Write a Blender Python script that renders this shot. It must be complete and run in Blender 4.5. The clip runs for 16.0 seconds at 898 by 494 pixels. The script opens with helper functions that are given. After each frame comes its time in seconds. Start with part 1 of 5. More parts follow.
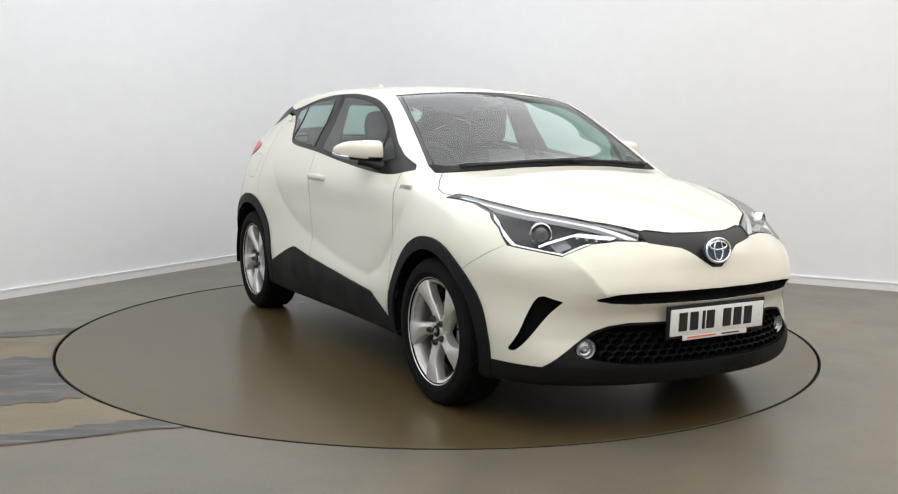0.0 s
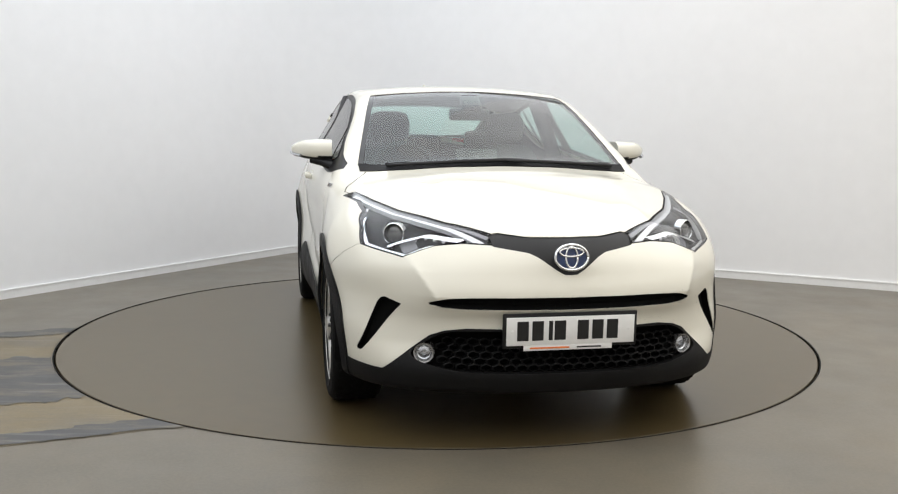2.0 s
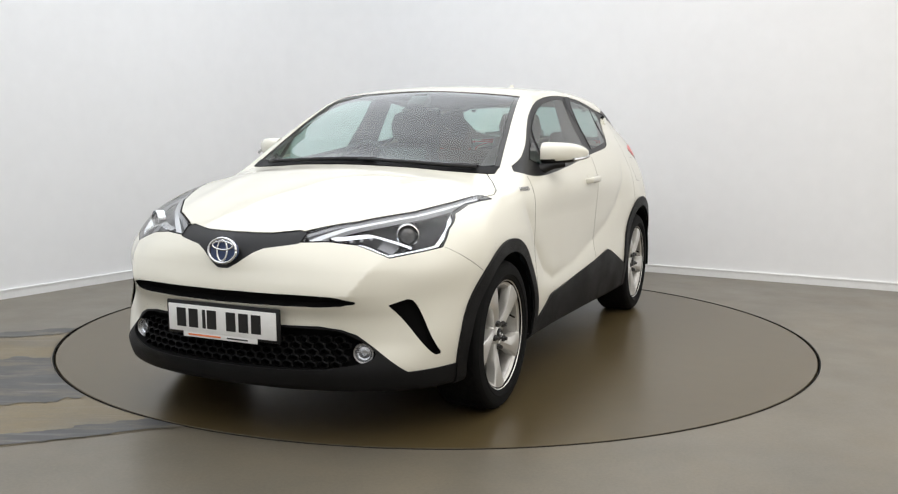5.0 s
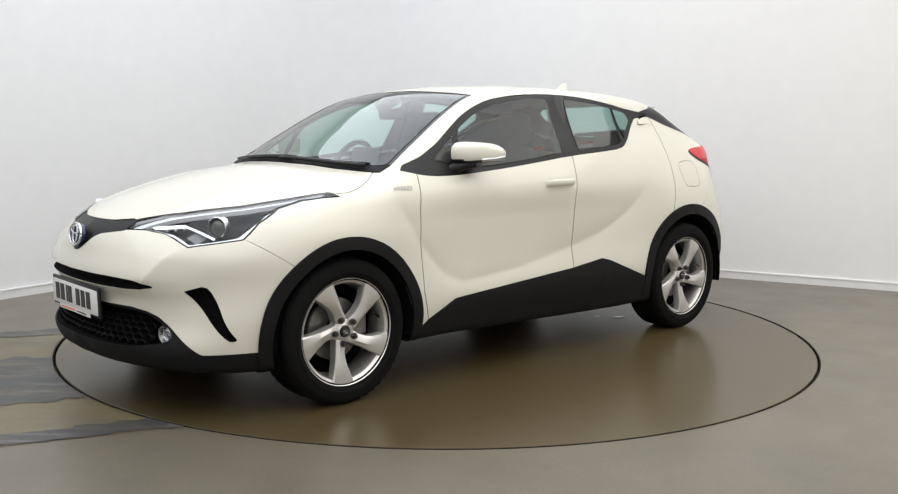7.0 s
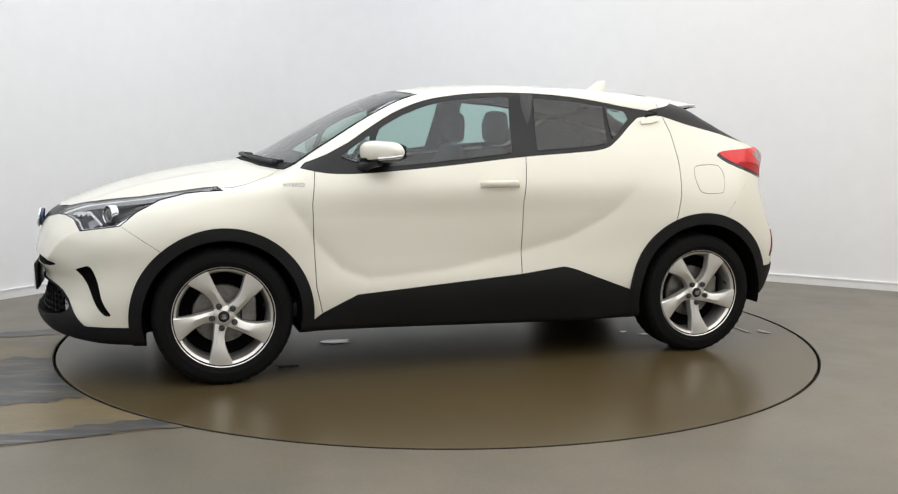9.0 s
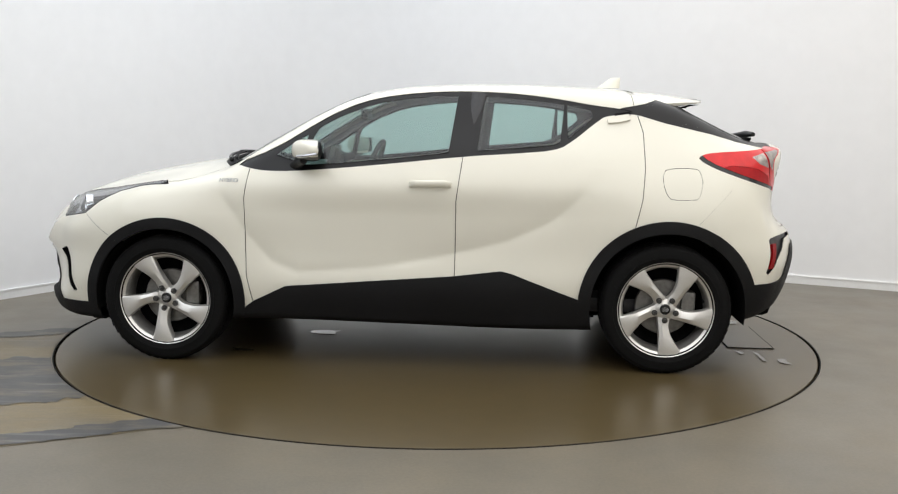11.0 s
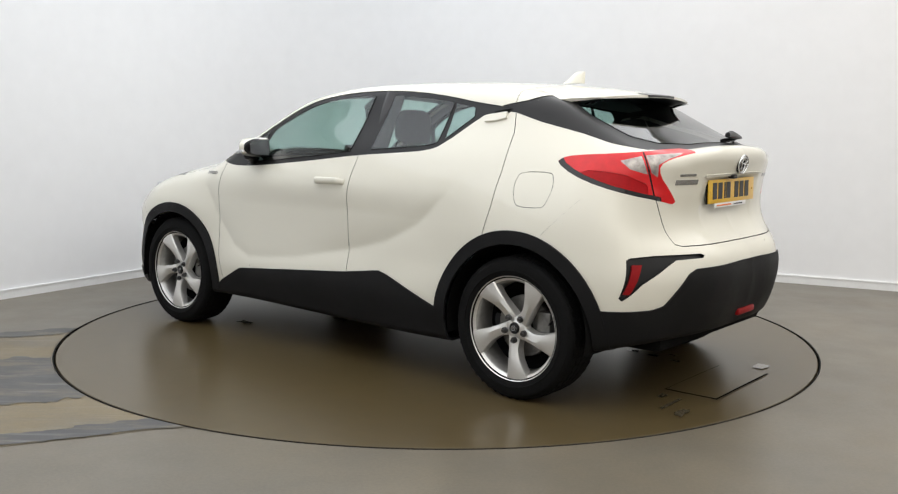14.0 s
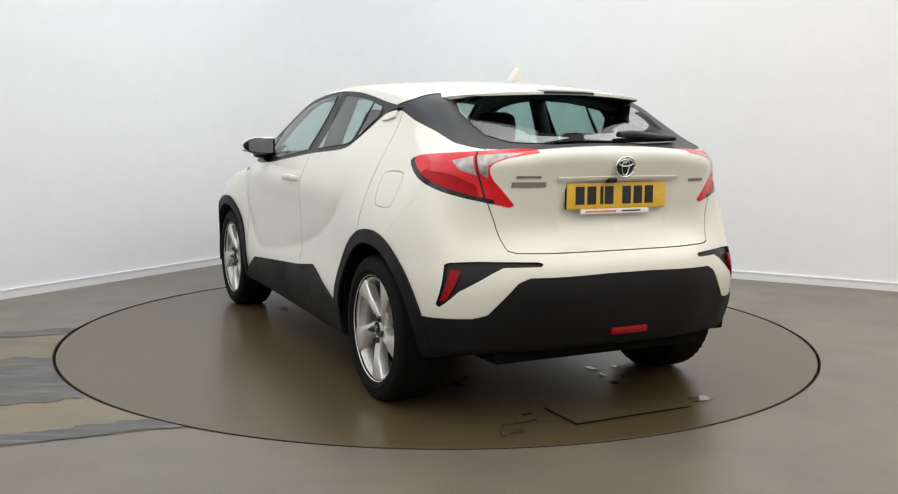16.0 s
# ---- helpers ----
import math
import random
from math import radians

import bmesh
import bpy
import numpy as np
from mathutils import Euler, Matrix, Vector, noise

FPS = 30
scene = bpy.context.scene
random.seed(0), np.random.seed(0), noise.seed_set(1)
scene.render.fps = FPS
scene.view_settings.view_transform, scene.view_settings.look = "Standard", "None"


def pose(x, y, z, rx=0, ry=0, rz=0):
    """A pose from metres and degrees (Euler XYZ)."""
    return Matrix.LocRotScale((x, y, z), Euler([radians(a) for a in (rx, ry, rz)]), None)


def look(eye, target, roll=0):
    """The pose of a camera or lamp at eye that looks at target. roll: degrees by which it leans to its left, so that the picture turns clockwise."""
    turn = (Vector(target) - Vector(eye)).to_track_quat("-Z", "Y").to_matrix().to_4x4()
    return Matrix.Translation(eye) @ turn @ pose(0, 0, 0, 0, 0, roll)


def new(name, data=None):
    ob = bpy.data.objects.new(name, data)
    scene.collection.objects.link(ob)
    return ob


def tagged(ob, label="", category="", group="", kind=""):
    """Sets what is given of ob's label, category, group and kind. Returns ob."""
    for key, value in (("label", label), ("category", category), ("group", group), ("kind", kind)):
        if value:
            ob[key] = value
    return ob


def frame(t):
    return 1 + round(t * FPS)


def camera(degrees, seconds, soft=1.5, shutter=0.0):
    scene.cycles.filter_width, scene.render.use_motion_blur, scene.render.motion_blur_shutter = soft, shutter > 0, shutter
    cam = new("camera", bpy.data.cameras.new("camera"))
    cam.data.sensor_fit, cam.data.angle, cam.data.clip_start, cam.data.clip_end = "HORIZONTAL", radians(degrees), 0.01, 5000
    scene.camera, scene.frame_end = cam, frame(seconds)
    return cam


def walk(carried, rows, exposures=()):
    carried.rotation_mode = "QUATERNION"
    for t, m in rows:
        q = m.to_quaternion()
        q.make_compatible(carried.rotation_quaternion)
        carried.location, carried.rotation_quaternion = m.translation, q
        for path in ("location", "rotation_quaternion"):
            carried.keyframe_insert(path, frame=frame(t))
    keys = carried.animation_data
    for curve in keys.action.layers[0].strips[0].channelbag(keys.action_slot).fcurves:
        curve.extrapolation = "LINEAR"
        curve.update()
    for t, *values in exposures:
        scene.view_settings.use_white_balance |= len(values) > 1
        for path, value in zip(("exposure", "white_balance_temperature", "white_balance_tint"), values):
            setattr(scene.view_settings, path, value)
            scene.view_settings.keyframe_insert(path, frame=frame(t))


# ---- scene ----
# camera: stands still before the turntable
YAW, PITCH, ROLL = 0.593, 7.193, 0.595
EYE = Vector((0.0, -5.836, 1.2587))
AIM = EYE + Vector((math.sin(radians(YAW)) * math.cos(radians(PITCH)), math.cos(radians(YAW)) * math.cos(radians(PITCH)), -math.sin(radians(PITCH))))
cam = camera(50.68, 16.0, soft=1.2)
walk(cam, [(0.0, look(EYE, AIM, ROLL)), (16.0, look(EYE, AIM, ROLL))], exposures=[(0.0, 0.0), (16.0, 0.0)])

# heading of the turntable, degrees, from the clip's start to its end
HEADING = {0: -61.4, 0.5: -63.58, 1: -67.6, 1.5: -72.85, 2: -78.97, 2.5: -84.65, 3: -90.75, 3.5: -96.45, 4: -102.55, 4.5: -108.23,
           5: -114.3, 5.2: -116.64, 5.6: -121.47, 6.0: -126.3, 6.4: -131.14, 6.8: -135.97, 7.3: -142.01, 7.5: -144.24, 8: -150.39, 8.5: -156.11, 9: -162.3, 9.2: -164.5,
           9.6: -169.02, 10: -173.55, 10.4: -178.07, 10.8: -182.6, 11.3: -188.25, 11.5: -190.85, 12: -196.86, 12.5: -202.45, 13: -208.49, 13.5: -214.24, 14: -220.36,
           14.5: -226.01, 15: -232.08, 15.5: -237.77, 16: -243.9}
CAR_AT = (0.069, 0.08)   # the car's middle on the turntable
TABLE_R = 2.225

# ---- light: a bright studio under white ceiling panels ----
world = bpy.data.worlds.new("studio_air")
world.use_nodes = True
world.node_tree.nodes["Background"].inputs[0].default_value = (0.9, 0.95, 1.0, 1)
world.node_tree.nodes["Background"].inputs[1].default_value = 0.05
scene.world = world
CORNER = Vector((-1.15, 4.085, 0))
ALONG_L = Vector((-0.53, -0.848, 0)).normalized()
ALONG_R = Vector((0.886, -0.463, 0)).normalized()
ROOM_H = 3.3


def room_point(u, v, z=0.0):
    """A point u metres down the left wall and v metres along the right wall."""
    p = CORNER + ALONG_L * u + ALONG_R * v
    return Vector((p.x, p.y, z))


def ceiling_lamp(u, v, w, d, watts, colour):
    lamp = bpy.data.lights.new("ceiling_lamp", "AREA")
    lamp.shape, lamp.size, lamp.size_y, lamp.energy, lamp.color = "RECTANGLE", w, d, watts, colour
    ob = new("ceiling_lamp", lamp)
    ob.matrix_world = Matrix.Translation(room_point(u, v, ROOM_H - 0.06)) @ Matrix.Rotation(math.atan2(ALONG_R.y, ALONG_R.x), 4, "Z")
    return ob


LAMPS = [(u, v, w * k, c) for u, w in ((1.6, 39.5), (4.2, 41), (6.8, 35), (9.4, 28.5)) for v, k, c in ((1.6, 0.93, (0.885, 0.93, 1.0)), (4.2, 0.95, (0.96, 0.97, 1.0)), (6.8, 0.90, (1.0, 0.98, 0.955)), (9.4, 0.78, (1.0, 0.965, 0.92)))]


# ---- materials ----
def material(name, colour, rough=0.5, metal=0.0, coat=0.0, grain=0.0, grain_size=40.0, bump=0.0, bump_size=200.0, blotch=0.0, blotch_size=2.0, ior=1.5, coat_rough=0.04, spec=0.5):
    """Principled surface with grain and blotches in the colour and a fine relief."""
    m = bpy.data.materials.new(name)
    m.use_nodes = True
    nodes, links = m.node_tree.nodes, m.node_tree.links
    b = nodes["Principled BSDF"]
    b.inputs["Base Color"].default_value = (*colour, 1)
    b.inputs["Roughness"].default_value = rough
    b.inputs["Metallic"].default_value = metal
    b.inputs["Coat Weight"].default_value = coat
    b.inputs["Coat Roughness"].default_value = coat_rough
    b.inputs["IOR"].default_value = ior
    b.inputs["Specular IOR Level"].default_value = spec
    where = nodes.new("ShaderNodeTexCoord")
    last = None
    for amount, size in ((grain, grain_size), (blotch, blotch_size)):
        if not amount:
            continue
        n = nodes.new("ShaderNodeTexNoise")
        n.inputs["Scale"].default_value, n.inputs["Detail"].default_value = size, 6
        links.new(where.outputs["Object"], n.inputs["Vector"])
        ramp = nodes.new("ShaderNodeMapRange")
        ramp.inputs["From Min"].default_value, ramp.inputs["From Max"].default_value = 0.0, 1.0
        ramp.inputs["To Min"].default_value, ramp.inputs["To Max"].default_value = 1 - min(0.95, 2.5 * amount), 1 + min(0.95, 2.5 * amount)
        links.new(n.outputs["Fac"], ramp.inputs["Value"])
        mix = nodes.new("ShaderNodeMix")
        mix.data_type, mix.blend_type = "RGBA", "MULTIPLY"
        mix.inputs["Factor"].default_value = 1
        if last is None:
            mix.inputs["A"].default_value = (*colour, 1)
        else:
            links.new(last, mix.inputs["A"])
        links.new(ramp.outputs["Result"], mix.inputs["B"])
        last = mix.outputs["Result"]
        if amount == blotch and bump:
            r2 = nodes.new("ShaderNodeMapRange")
            r2.inputs["From Min"].default_value, r2.inputs["From Max"].default_value = 0.0, 1.0
            r2.inputs["To Min"].default_value, r2.inputs["To Max"].default_value = rough * 0.6, min(1, rough * 1.4)
            links.new(n.outputs["Fac"], r2.inputs["Value"])
            links.new(r2.outputs["Result"], b.inputs["Roughness"])
    if last is not None:
        links.new(last, b.inputs["Base Color"])
    if bump:
        n = nodes.new("ShaderNodeTexNoise")
        n.inputs["Scale"].default_value, n.inputs["Detail"].default_value = bump_size, 4
        links.new(where.outputs["Object"], n.inputs["Vector"])
        k = nodes.new("ShaderNodeBump")
        k.inputs["Strength"].default_value, k.inputs["Distance"].default_value = bump, 0.002
        links.new(n.outputs["Fac"], k.inputs["Height"])
        links.new(k.outputs["Normal"], b.inputs["Normal"])
    return m


def glass(name, tint, rough=0.0, ior=1.5):
    """A thin pane: tinted, clear, with a mirror gloss that grows at grazing angles."""
    m = bpy.data.materials.new(name)
    m.use_nodes = True
    nodes, links = m.node_tree.nodes, m.node_tree.links
    nodes.remove(nodes["Principled BSDF"])
    clear, gloss, mix, fres = (nodes.new("ShaderNode" + k) for k in ("BsdfTransparent", "BsdfGlossy", "MixShader", "LayerWeight"))
    steep, gain = nodes.new("ShaderNodeMath"), nodes.new("ShaderNodeMath")
    steep.operation, gain.operation = "POWER", "MULTIPLY_ADD"
    f0 = ((ior - 1) / (ior + 1)) ** 2 * 1.5
    steep.inputs[1].default_value, gain.inputs[1].default_value, gain.inputs[2].default_value = 4.0, 1 - f0, f0
    clear.inputs["Color"].default_value = (*tint, 1)
    gloss.inputs["Roughness"].default_value = rough
    links.new(fres.outputs["Facing"], steep.inputs[0])
    links.new(steep.outputs[0], gain.inputs[0])
    links.new(gain.outputs[0], mix.inputs[0])
    links.new(clear.outputs[0], mix.inputs[1])
    links.new(gloss.outputs[0], mix.inputs[2])
    links.new(mix.outputs[0], nodes["Material Output"].inputs["Surface"])
    return m


PAINT = material("pearl_white_paint", (0.715, 0.692, 0.595), 0.45, coat=0.85, blotch=0.012, blotch_size=3.0, coat_rough=0.025)
PLASTIC = material("black_textured_plastic", (0.0065, 0.0065, 0.007), 0.6, spec=0.2, grain=0.15, grain_size=300, bump=0.25, bump_size=900, blotch=0.15, blotch_size=5)
GLOSSBLACK = material("gloss_black", (0.008, 0.008, 0.009), 0.12, blotch=0.1, blotch_size=6)
SATINBLACK = material("satin_black_trim", (0.009, 0.009, 0.0095), 0.38, spec=0.3, blotch=0.1, blotch_size=6)
VOID = material("dark_cavity", (0.004, 0.004, 0.004), 0.9, spec=0.1, grain=0.1)
GAP = material("panel_gap_shadow", (0.06, 0.055, 0.05), 0.8, grain=0.1)
RUBBER = material("tyre_rubber", (0.006, 0.006, 0.006), 0.75, spec=0.12, grain=0.15, grain_size=60, bump=0.2, bump_size=300)
ALLOY = material("silver_alloy", (0.72, 0.71, 0.68), 0.34, metal=0.75, grain=0.03, grain_size=200)
# Silver like the rim, but darker: shade inside the wheel is in the colour.
BARREL = material("shaded_alloy_barrel", (0.42, 0.41, 0.39), 0.38, metal=0.8, grain=0.1)
STEEL = material("brake_steel", (0.30, 0.29, 0.28), 0.35, metal=0.9, grain=0.1)
CHROME = material("chrome", (0.78, 0.79, 0.8), 0.08, metal=1.0, grain=0.02)
SILVERTRIM = material("silver_trim", (0.40, 0.40, 0.40), 0.25, metal=0.8, grain=0.03)
BLUE = material("blue_badge", (0.012, 0.03, 0.10), 0.2, coat=0.6, grain=0.1)
RED = material("red_lamp_plastic", (0.62, 0.004, 0.008), 0.3, spec=0.3, coat=0.45, grain=0.1, grain_size=25)
DARKRED = material("dark_red_reflector", (0.24, 0.003, 0.005), 0.45, spec=0.2, grain=0.1)
LAMPWHITE = material("lamp_reflector", (0.6, 0.61, 0.63), 0.25, metal=0.85, grain=0.12, grain_size=50)
LIGHTGUIDE = material("light_guide", (0.72, 0.73, 0.75), 0.2, coat=0.5, grain=0.03)
LAMPDARK = material("lamp_housing", (0.03, 0.03, 0.032), 0.5, spec=0.3, grain=0.2)
SEAT = material("dark_seat_cloth", (0.03, 0.031, 0.034), 0.85, grain=0.25, grain_size=150, bump=0.3, bump_size=400)
TRIM_DARK = material("dark_cabin_trim", (0.028, 0.028, 0.03), 0.6, grain=0.15, bump=0.15, bump_size=500)
HEADLINER = material("grey_headliner", (0.30, 0.30, 0.29), 0.9, grain=0.08, bump=0.2, bump_size=500)
PLATE_WHITE = material("white_number_plate", (0.78, 0.78, 0.76), 0.35, grain=0.02, coat=0.3)
PLATE_YELLOW = material("yellow_number_plate", (0.72, 0.43, 0.03), 0.35, grain=0.03, coat=0.3)
INK = material("plate_ink", (0.01, 0.01, 0.01), 0.4, grain=0.05)
ORANGE_INK = material("orange_ink", (0.75, 0.2, 0.05), 0.5, grain=0.05)
WINDSCREEN = glass("windscreen_glass", (0.70, 0.86, 0.80), ior=1.6)
SIDE_GLASS = glass("side_glass", (0.60, 0.76, 0.73), ior=1.55)
LENS = glass("clear_lens", (0.95, 0.96, 0.97), ior=1.25)
WALL = material("white_studio_paint", (0.83, 0.83, 0.83), 0.75, grain=0.012, grain_size=8, blotch=0.012, blotch_size=0.6, bump=0.03, bump_size=40)
SKIRT = material("white_gloss_skirting", (0.80, 0.80, 0.79), 0.4, grain=0.02)
CEILING = material("white_ceiling_paint", (0.82, 0.82, 0.80), 0.85, grain=0.02)
def floor_paint(name, colour, tone, rough, rough_spread, streak=0.0, relief=0.05, turned=23.0, mix_bias=0.5, mix_soft=0.12, size=1.4):
    """Painted or worn concrete: two tones in uneven patches, fine grit, drag streaks and a gloss that varies."""
    m = bpy.data.materials.new(name)
    m.use_nodes = True
    nodes, links = m.node_tree.nodes, m.node_tree.links
    b = nodes["Principled BSDF"]
    where, turn = nodes.new("ShaderNodeTexCoord"), nodes.new("ShaderNodeMapping")
    turn.inputs["Rotation"].default_value = (0, 0, radians(-turned))
    turn.inputs["Scale"].default_value = (0.28 if streak else 1, 1, 1)
    links.new(where.outputs["Object"], turn.inputs["Vector"])

    def cloud(scale, detail, rough_=0.6, vector=None):
        n = nodes.new("ShaderNodeTexNoise")
        n.inputs["Scale"].default_value, n.inputs["Detail"].default_value, n.inputs["Roughness"].default_value = scale, detail, rough_
        links.new(vector or turn.outputs["Vector"], n.inputs["Vector"])
        return n.outputs["Fac"]

    def span(value, a, b_, lo, hi):
        r = nodes.new("ShaderNodeMapRange")
        for key, val in (("From Min", a), ("From Max", b_), ("To Min", lo), ("To Max", hi)):
            r.inputs[key].default_value = val
        links.new(value, r.inputs["Value"])
        return r.outputs["Result"]

    def mixed(kind, factor, a, b_):
        x = nodes.new("ShaderNodeMix")
        x.data_type, x.blend_type = "RGBA", kind
        for key, val in (("Factor", factor), ("A", a), ("B", b_)):
            if isinstance(val, bpy.types.NodeSocket):
                links.new(val, x.inputs[key])
            else:
                x.inputs[key].default_value = val
        return x.outputs["Result"]

    patch = span(cloud(size, 9, 0.65), mix_bias - mix_soft, mix_bias + mix_soft, 0.0, 1.0)
    col = mixed("MIX", patch, (*colour, 1), (*tone, 1))
    col = mixed("MULTIPLY", 1.0, col, span(cloud(70, 4, 0.7, where.outputs["Object"]), 0.25, 0.75, 0.86, 1.14))
    col = mixed("MULTIPLY", 1.0, col, span(cloud(0.55, 3, 0.5, where.outputs["Object"]), 0.3, 0.7, 0.90, 1.10))
    if streak:
        fine = nodes.new("ShaderNodeMapping")
        fine.inputs["Rotation"].default_value = (0, 0, radians(-turned - 3))
        fine.inputs["Scale"].default_value = (0.10, 1, 1)
        links.new(where.outputs["Object"], fine.inputs["Vector"])
        line = span(cloud(22, 5, 0.6, fine.outputs["Vector"]), 0.55, 0.66, 0.0, streak)
        col = mixed("MIX", line, col, (0.30, 0.30, 0.29, 1))
    links.new(col, b.inputs["Base Color"])
    links.new(span(cloud(2.3, 5, 0.6, where.outputs["Object"]), 0.3, 0.7, rough - rough_spread, rough + rough_spread), b.inputs["Roughness"])
    if relief:
        bump = nodes.new("ShaderNodeBump")
        bump.inputs["Strength"].default_value, bump.inputs["Distance"].default_value = relief, 0.002
        links.new(cloud(28, 4, 0.6, where.outputs["Object"]), bump.inputs["Height"])
        links.new(bump.outputs["Normal"], b.inputs["Normal"])
    return m


FLOOR = floor_paint("grey_floor_paint", (0.156, 0.134, 0.098), (0.134, 0.119, 0.092), 0.36, 0.05, relief=0.02)
TABLE = material("turntable_paint", (0.082, 0.060, 0.027), 0.29, grain=0.05, grain_size=9, blotch=0.06, blotch_size=0.9)
WORN_DARK = floor_paint("worn_dark_floor", (0.056, 0.056, 0.057), (0.130, 0.112, 0.080), 0.44, 0.06, streak=0.25, mix_bias=0.56, mix_soft=0.07, size=9.0)
WORN_BROWN = floor_paint("worn_brown_floor", (0.175, 0.135, 0.070), (0.115, 0.100, 0.075), 0.40, 0.06, streak=0.15, mix_bias=0.55, mix_soft=0.10, size=3.0)
WET = material("wet_floor_sheen", (0.085, 0.07, 0.045), 0.07, coat=0.6, grain=0.3, grain_size=12, blotch=0.4, blotch_size=3)
# Black plastic darkened further: the shade inside the grille is in this colour.
SHADEDMESH = material("grille_shaded_black", (0.004, 0.004, 0.004), 0.6, spec=0.15, grain=0.1)
ROTOR = material("dark_brake_iron", (0.20, 0.195, 0.185), 0.4, metal=0.7, grain=0.2)
NUT = material("dark_wheel_nut", (0.10, 0.10, 0.10), 0.3, metal=0.8, grain=0.1)
DEEPRED = material("deep_red_lamp_plastic", (0.36, 0.003, 0.006), 0.4, spec=0.2, grain=0.1, grain_size=40)
TAILCLEAR = material("clear_lamp_facets", (0.36, 0.33, 0.31), 0.3, metal=0.7, coat=0.2, grain=0.5, grain_size=45)
LAMPGREY = material("grey_lamp_bezel", (0.22, 0.22, 0.235), 0.3, coat=0.3, grain=0.1, grain_size=60)
PROJGLASS = material("projector_glass", (0.10, 0.10, 0.10), 0.08, metal=0.3, coat=1.0, grain=0.1)


# ---- building tools ----
def link_mesh(name, verts, faces, mat, parent=None, label="", vertex_normals=None, smooth=True, sharp=None):
    me = bpy.data.meshes.new(name)
    me.from_pydata([tuple(map(float, v)) for v in verts], [], [tuple(int(i) for i in f) for f in faces])
    me.materials.append(mat)
    me.polygons.foreach_set("use_smooth", [smooth] * len(me.polygons))
    me.update()
    if vertex_normals is not None:
        me.normals_split_custom_set_from_vertices([tuple(map(float, n)) for n in vertex_normals])
    elif sharp:
        me.set_sharp_from_angle(angle=radians(sharp))
    ob = new(name, me)
    if parent is not None:
        ob.parent = parent
    if label:
        tagged(ob, label)
    return ob


def part(name, bm, mat, parent=None, label="", sharp=35):
    """Links a bmesh as one mesh object under a thing or a part."""
    bmesh.ops.recalc_face_normals(bm, faces=bm.faces)
    me = bpy.data.meshes.new(name)
    bm.to_mesh(me)
    bm.free()
    me.materials.append(mat)
    me.polygons.foreach_set("use_smooth", [True] * len(me.polygons))
    me.set_sharp_from_angle(angle=radians(sharp))
    ob = new(name, me)
    if parent is not None:
        ob.parent = parent
    if label:
        tagged(ob, label)
    return ob


def rounded_box(bm, size, at=(0, 0, 0), r=0.01, turn=None, seg=2):
    m = Matrix.Translation(at) @ (turn.to_4x4() if turn else Matrix.Identity(4)) @ Matrix.Diagonal((*size, 1))
    made = bmesh.ops.create_cube(bm, size=1, matrix=m)
    edges = list({e for v in made["verts"] for e in v.link_edges})
    if r:
        bmesh.ops.bevel(bm, geom=edges, offset=r, segments=seg, affect="EDGES", profile=0.5)


def lathe(profile, steps=64, y_axis=True):
    """Verts and faces of a profile of (radius, y) turned about the y axis."""
    prof = np.asarray(profile, float)
    ang = np.linspace(0, 2 * np.pi, steps, endpoint=False)
    v = np.stack([prof[:, 0][None] * np.cos(ang)[:, None], np.broadcast_to(prof[:, 1], (steps, len(prof))), prof[:, 0][None] * np.sin(ang)[:, None]], -1).reshape(-1, 3)
    n = len(prof)
    f = [(i * n + j, i * n + j + 1, ((i + 1) % steps) * n + j + 1, ((i + 1) % steps) * n + j) for i in range(steps) for j in range(n - 1)]
    return v, f


def tube(points, radius, sides=8):
    """Verts and faces of a round bar along points."""
    pts = np.asarray(points, float)
    rad = np.broadcast_to(np.asarray(radius, float), (len(pts),))
    tan = np.gradient(pts, axis=0)
    tan /= np.linalg.norm(tan, axis=1, keepdims=True) + 1e-12
    up = np.where(np.abs(tan[:, 2:3]) > 0.9, np.array([[1.0, 0, 0]]), np.array([[0, 0, 1.0]]))
    s = np.cross(tan, up)
    s /= np.linalg.norm(s, axis=1, keepdims=True)
    u = np.cross(s, tan)
    ang = np.linspace(0, 2 * np.pi, sides, endpoint=False)
    v = (pts[:, None] + rad[:, None, None] * (np.cos(ang)[None, :, None] * s[:, None] + np.sin(ang)[None, :, None] * u[:, None])).reshape(-1, 3)
    f = [(i * sides + j, i * sides + (j + 1) % sides, (i + 1) * sides + (j + 1) % sides, (i + 1) * sides + j) for i in range(len(pts) - 1) for j in range(sides)]
    f += [tuple(range(sides))[::-1], tuple((len(pts) - 1) * sides + j for j in range(sides))]
    return v, f


def sheet(rows):
    """Verts and faces of a grid of points (n, m, 3)."""
    rows = np.asarray(rows, float)
    n, m = rows.shape[:2]
    f = [(i * m + j, i * m + j + 1, (i + 1) * m + j + 1, (i + 1) * m + j) for i in range(n - 1) for j in range(m - 1)]
    return rows.reshape(-1, 3), f


def loft(rings, closed_ends=True):
    """Verts and faces of a skin over closed rings (n, m, 3)."""
    rings = np.asarray(rings, float)
    n, m = rings.shape[:2]
    f = [(i * m + j, i * m + (j + 1) % m, (i + 1) * m + (j + 1) % m, (i + 1) * m + j) for i in range(n - 1) for j in range(m)]
    if closed_ends:
        f += [tuple(range(m))[::-1], tuple((n - 1) * m + j for j in range(m))]
    return rings.reshape(-1, 3), f


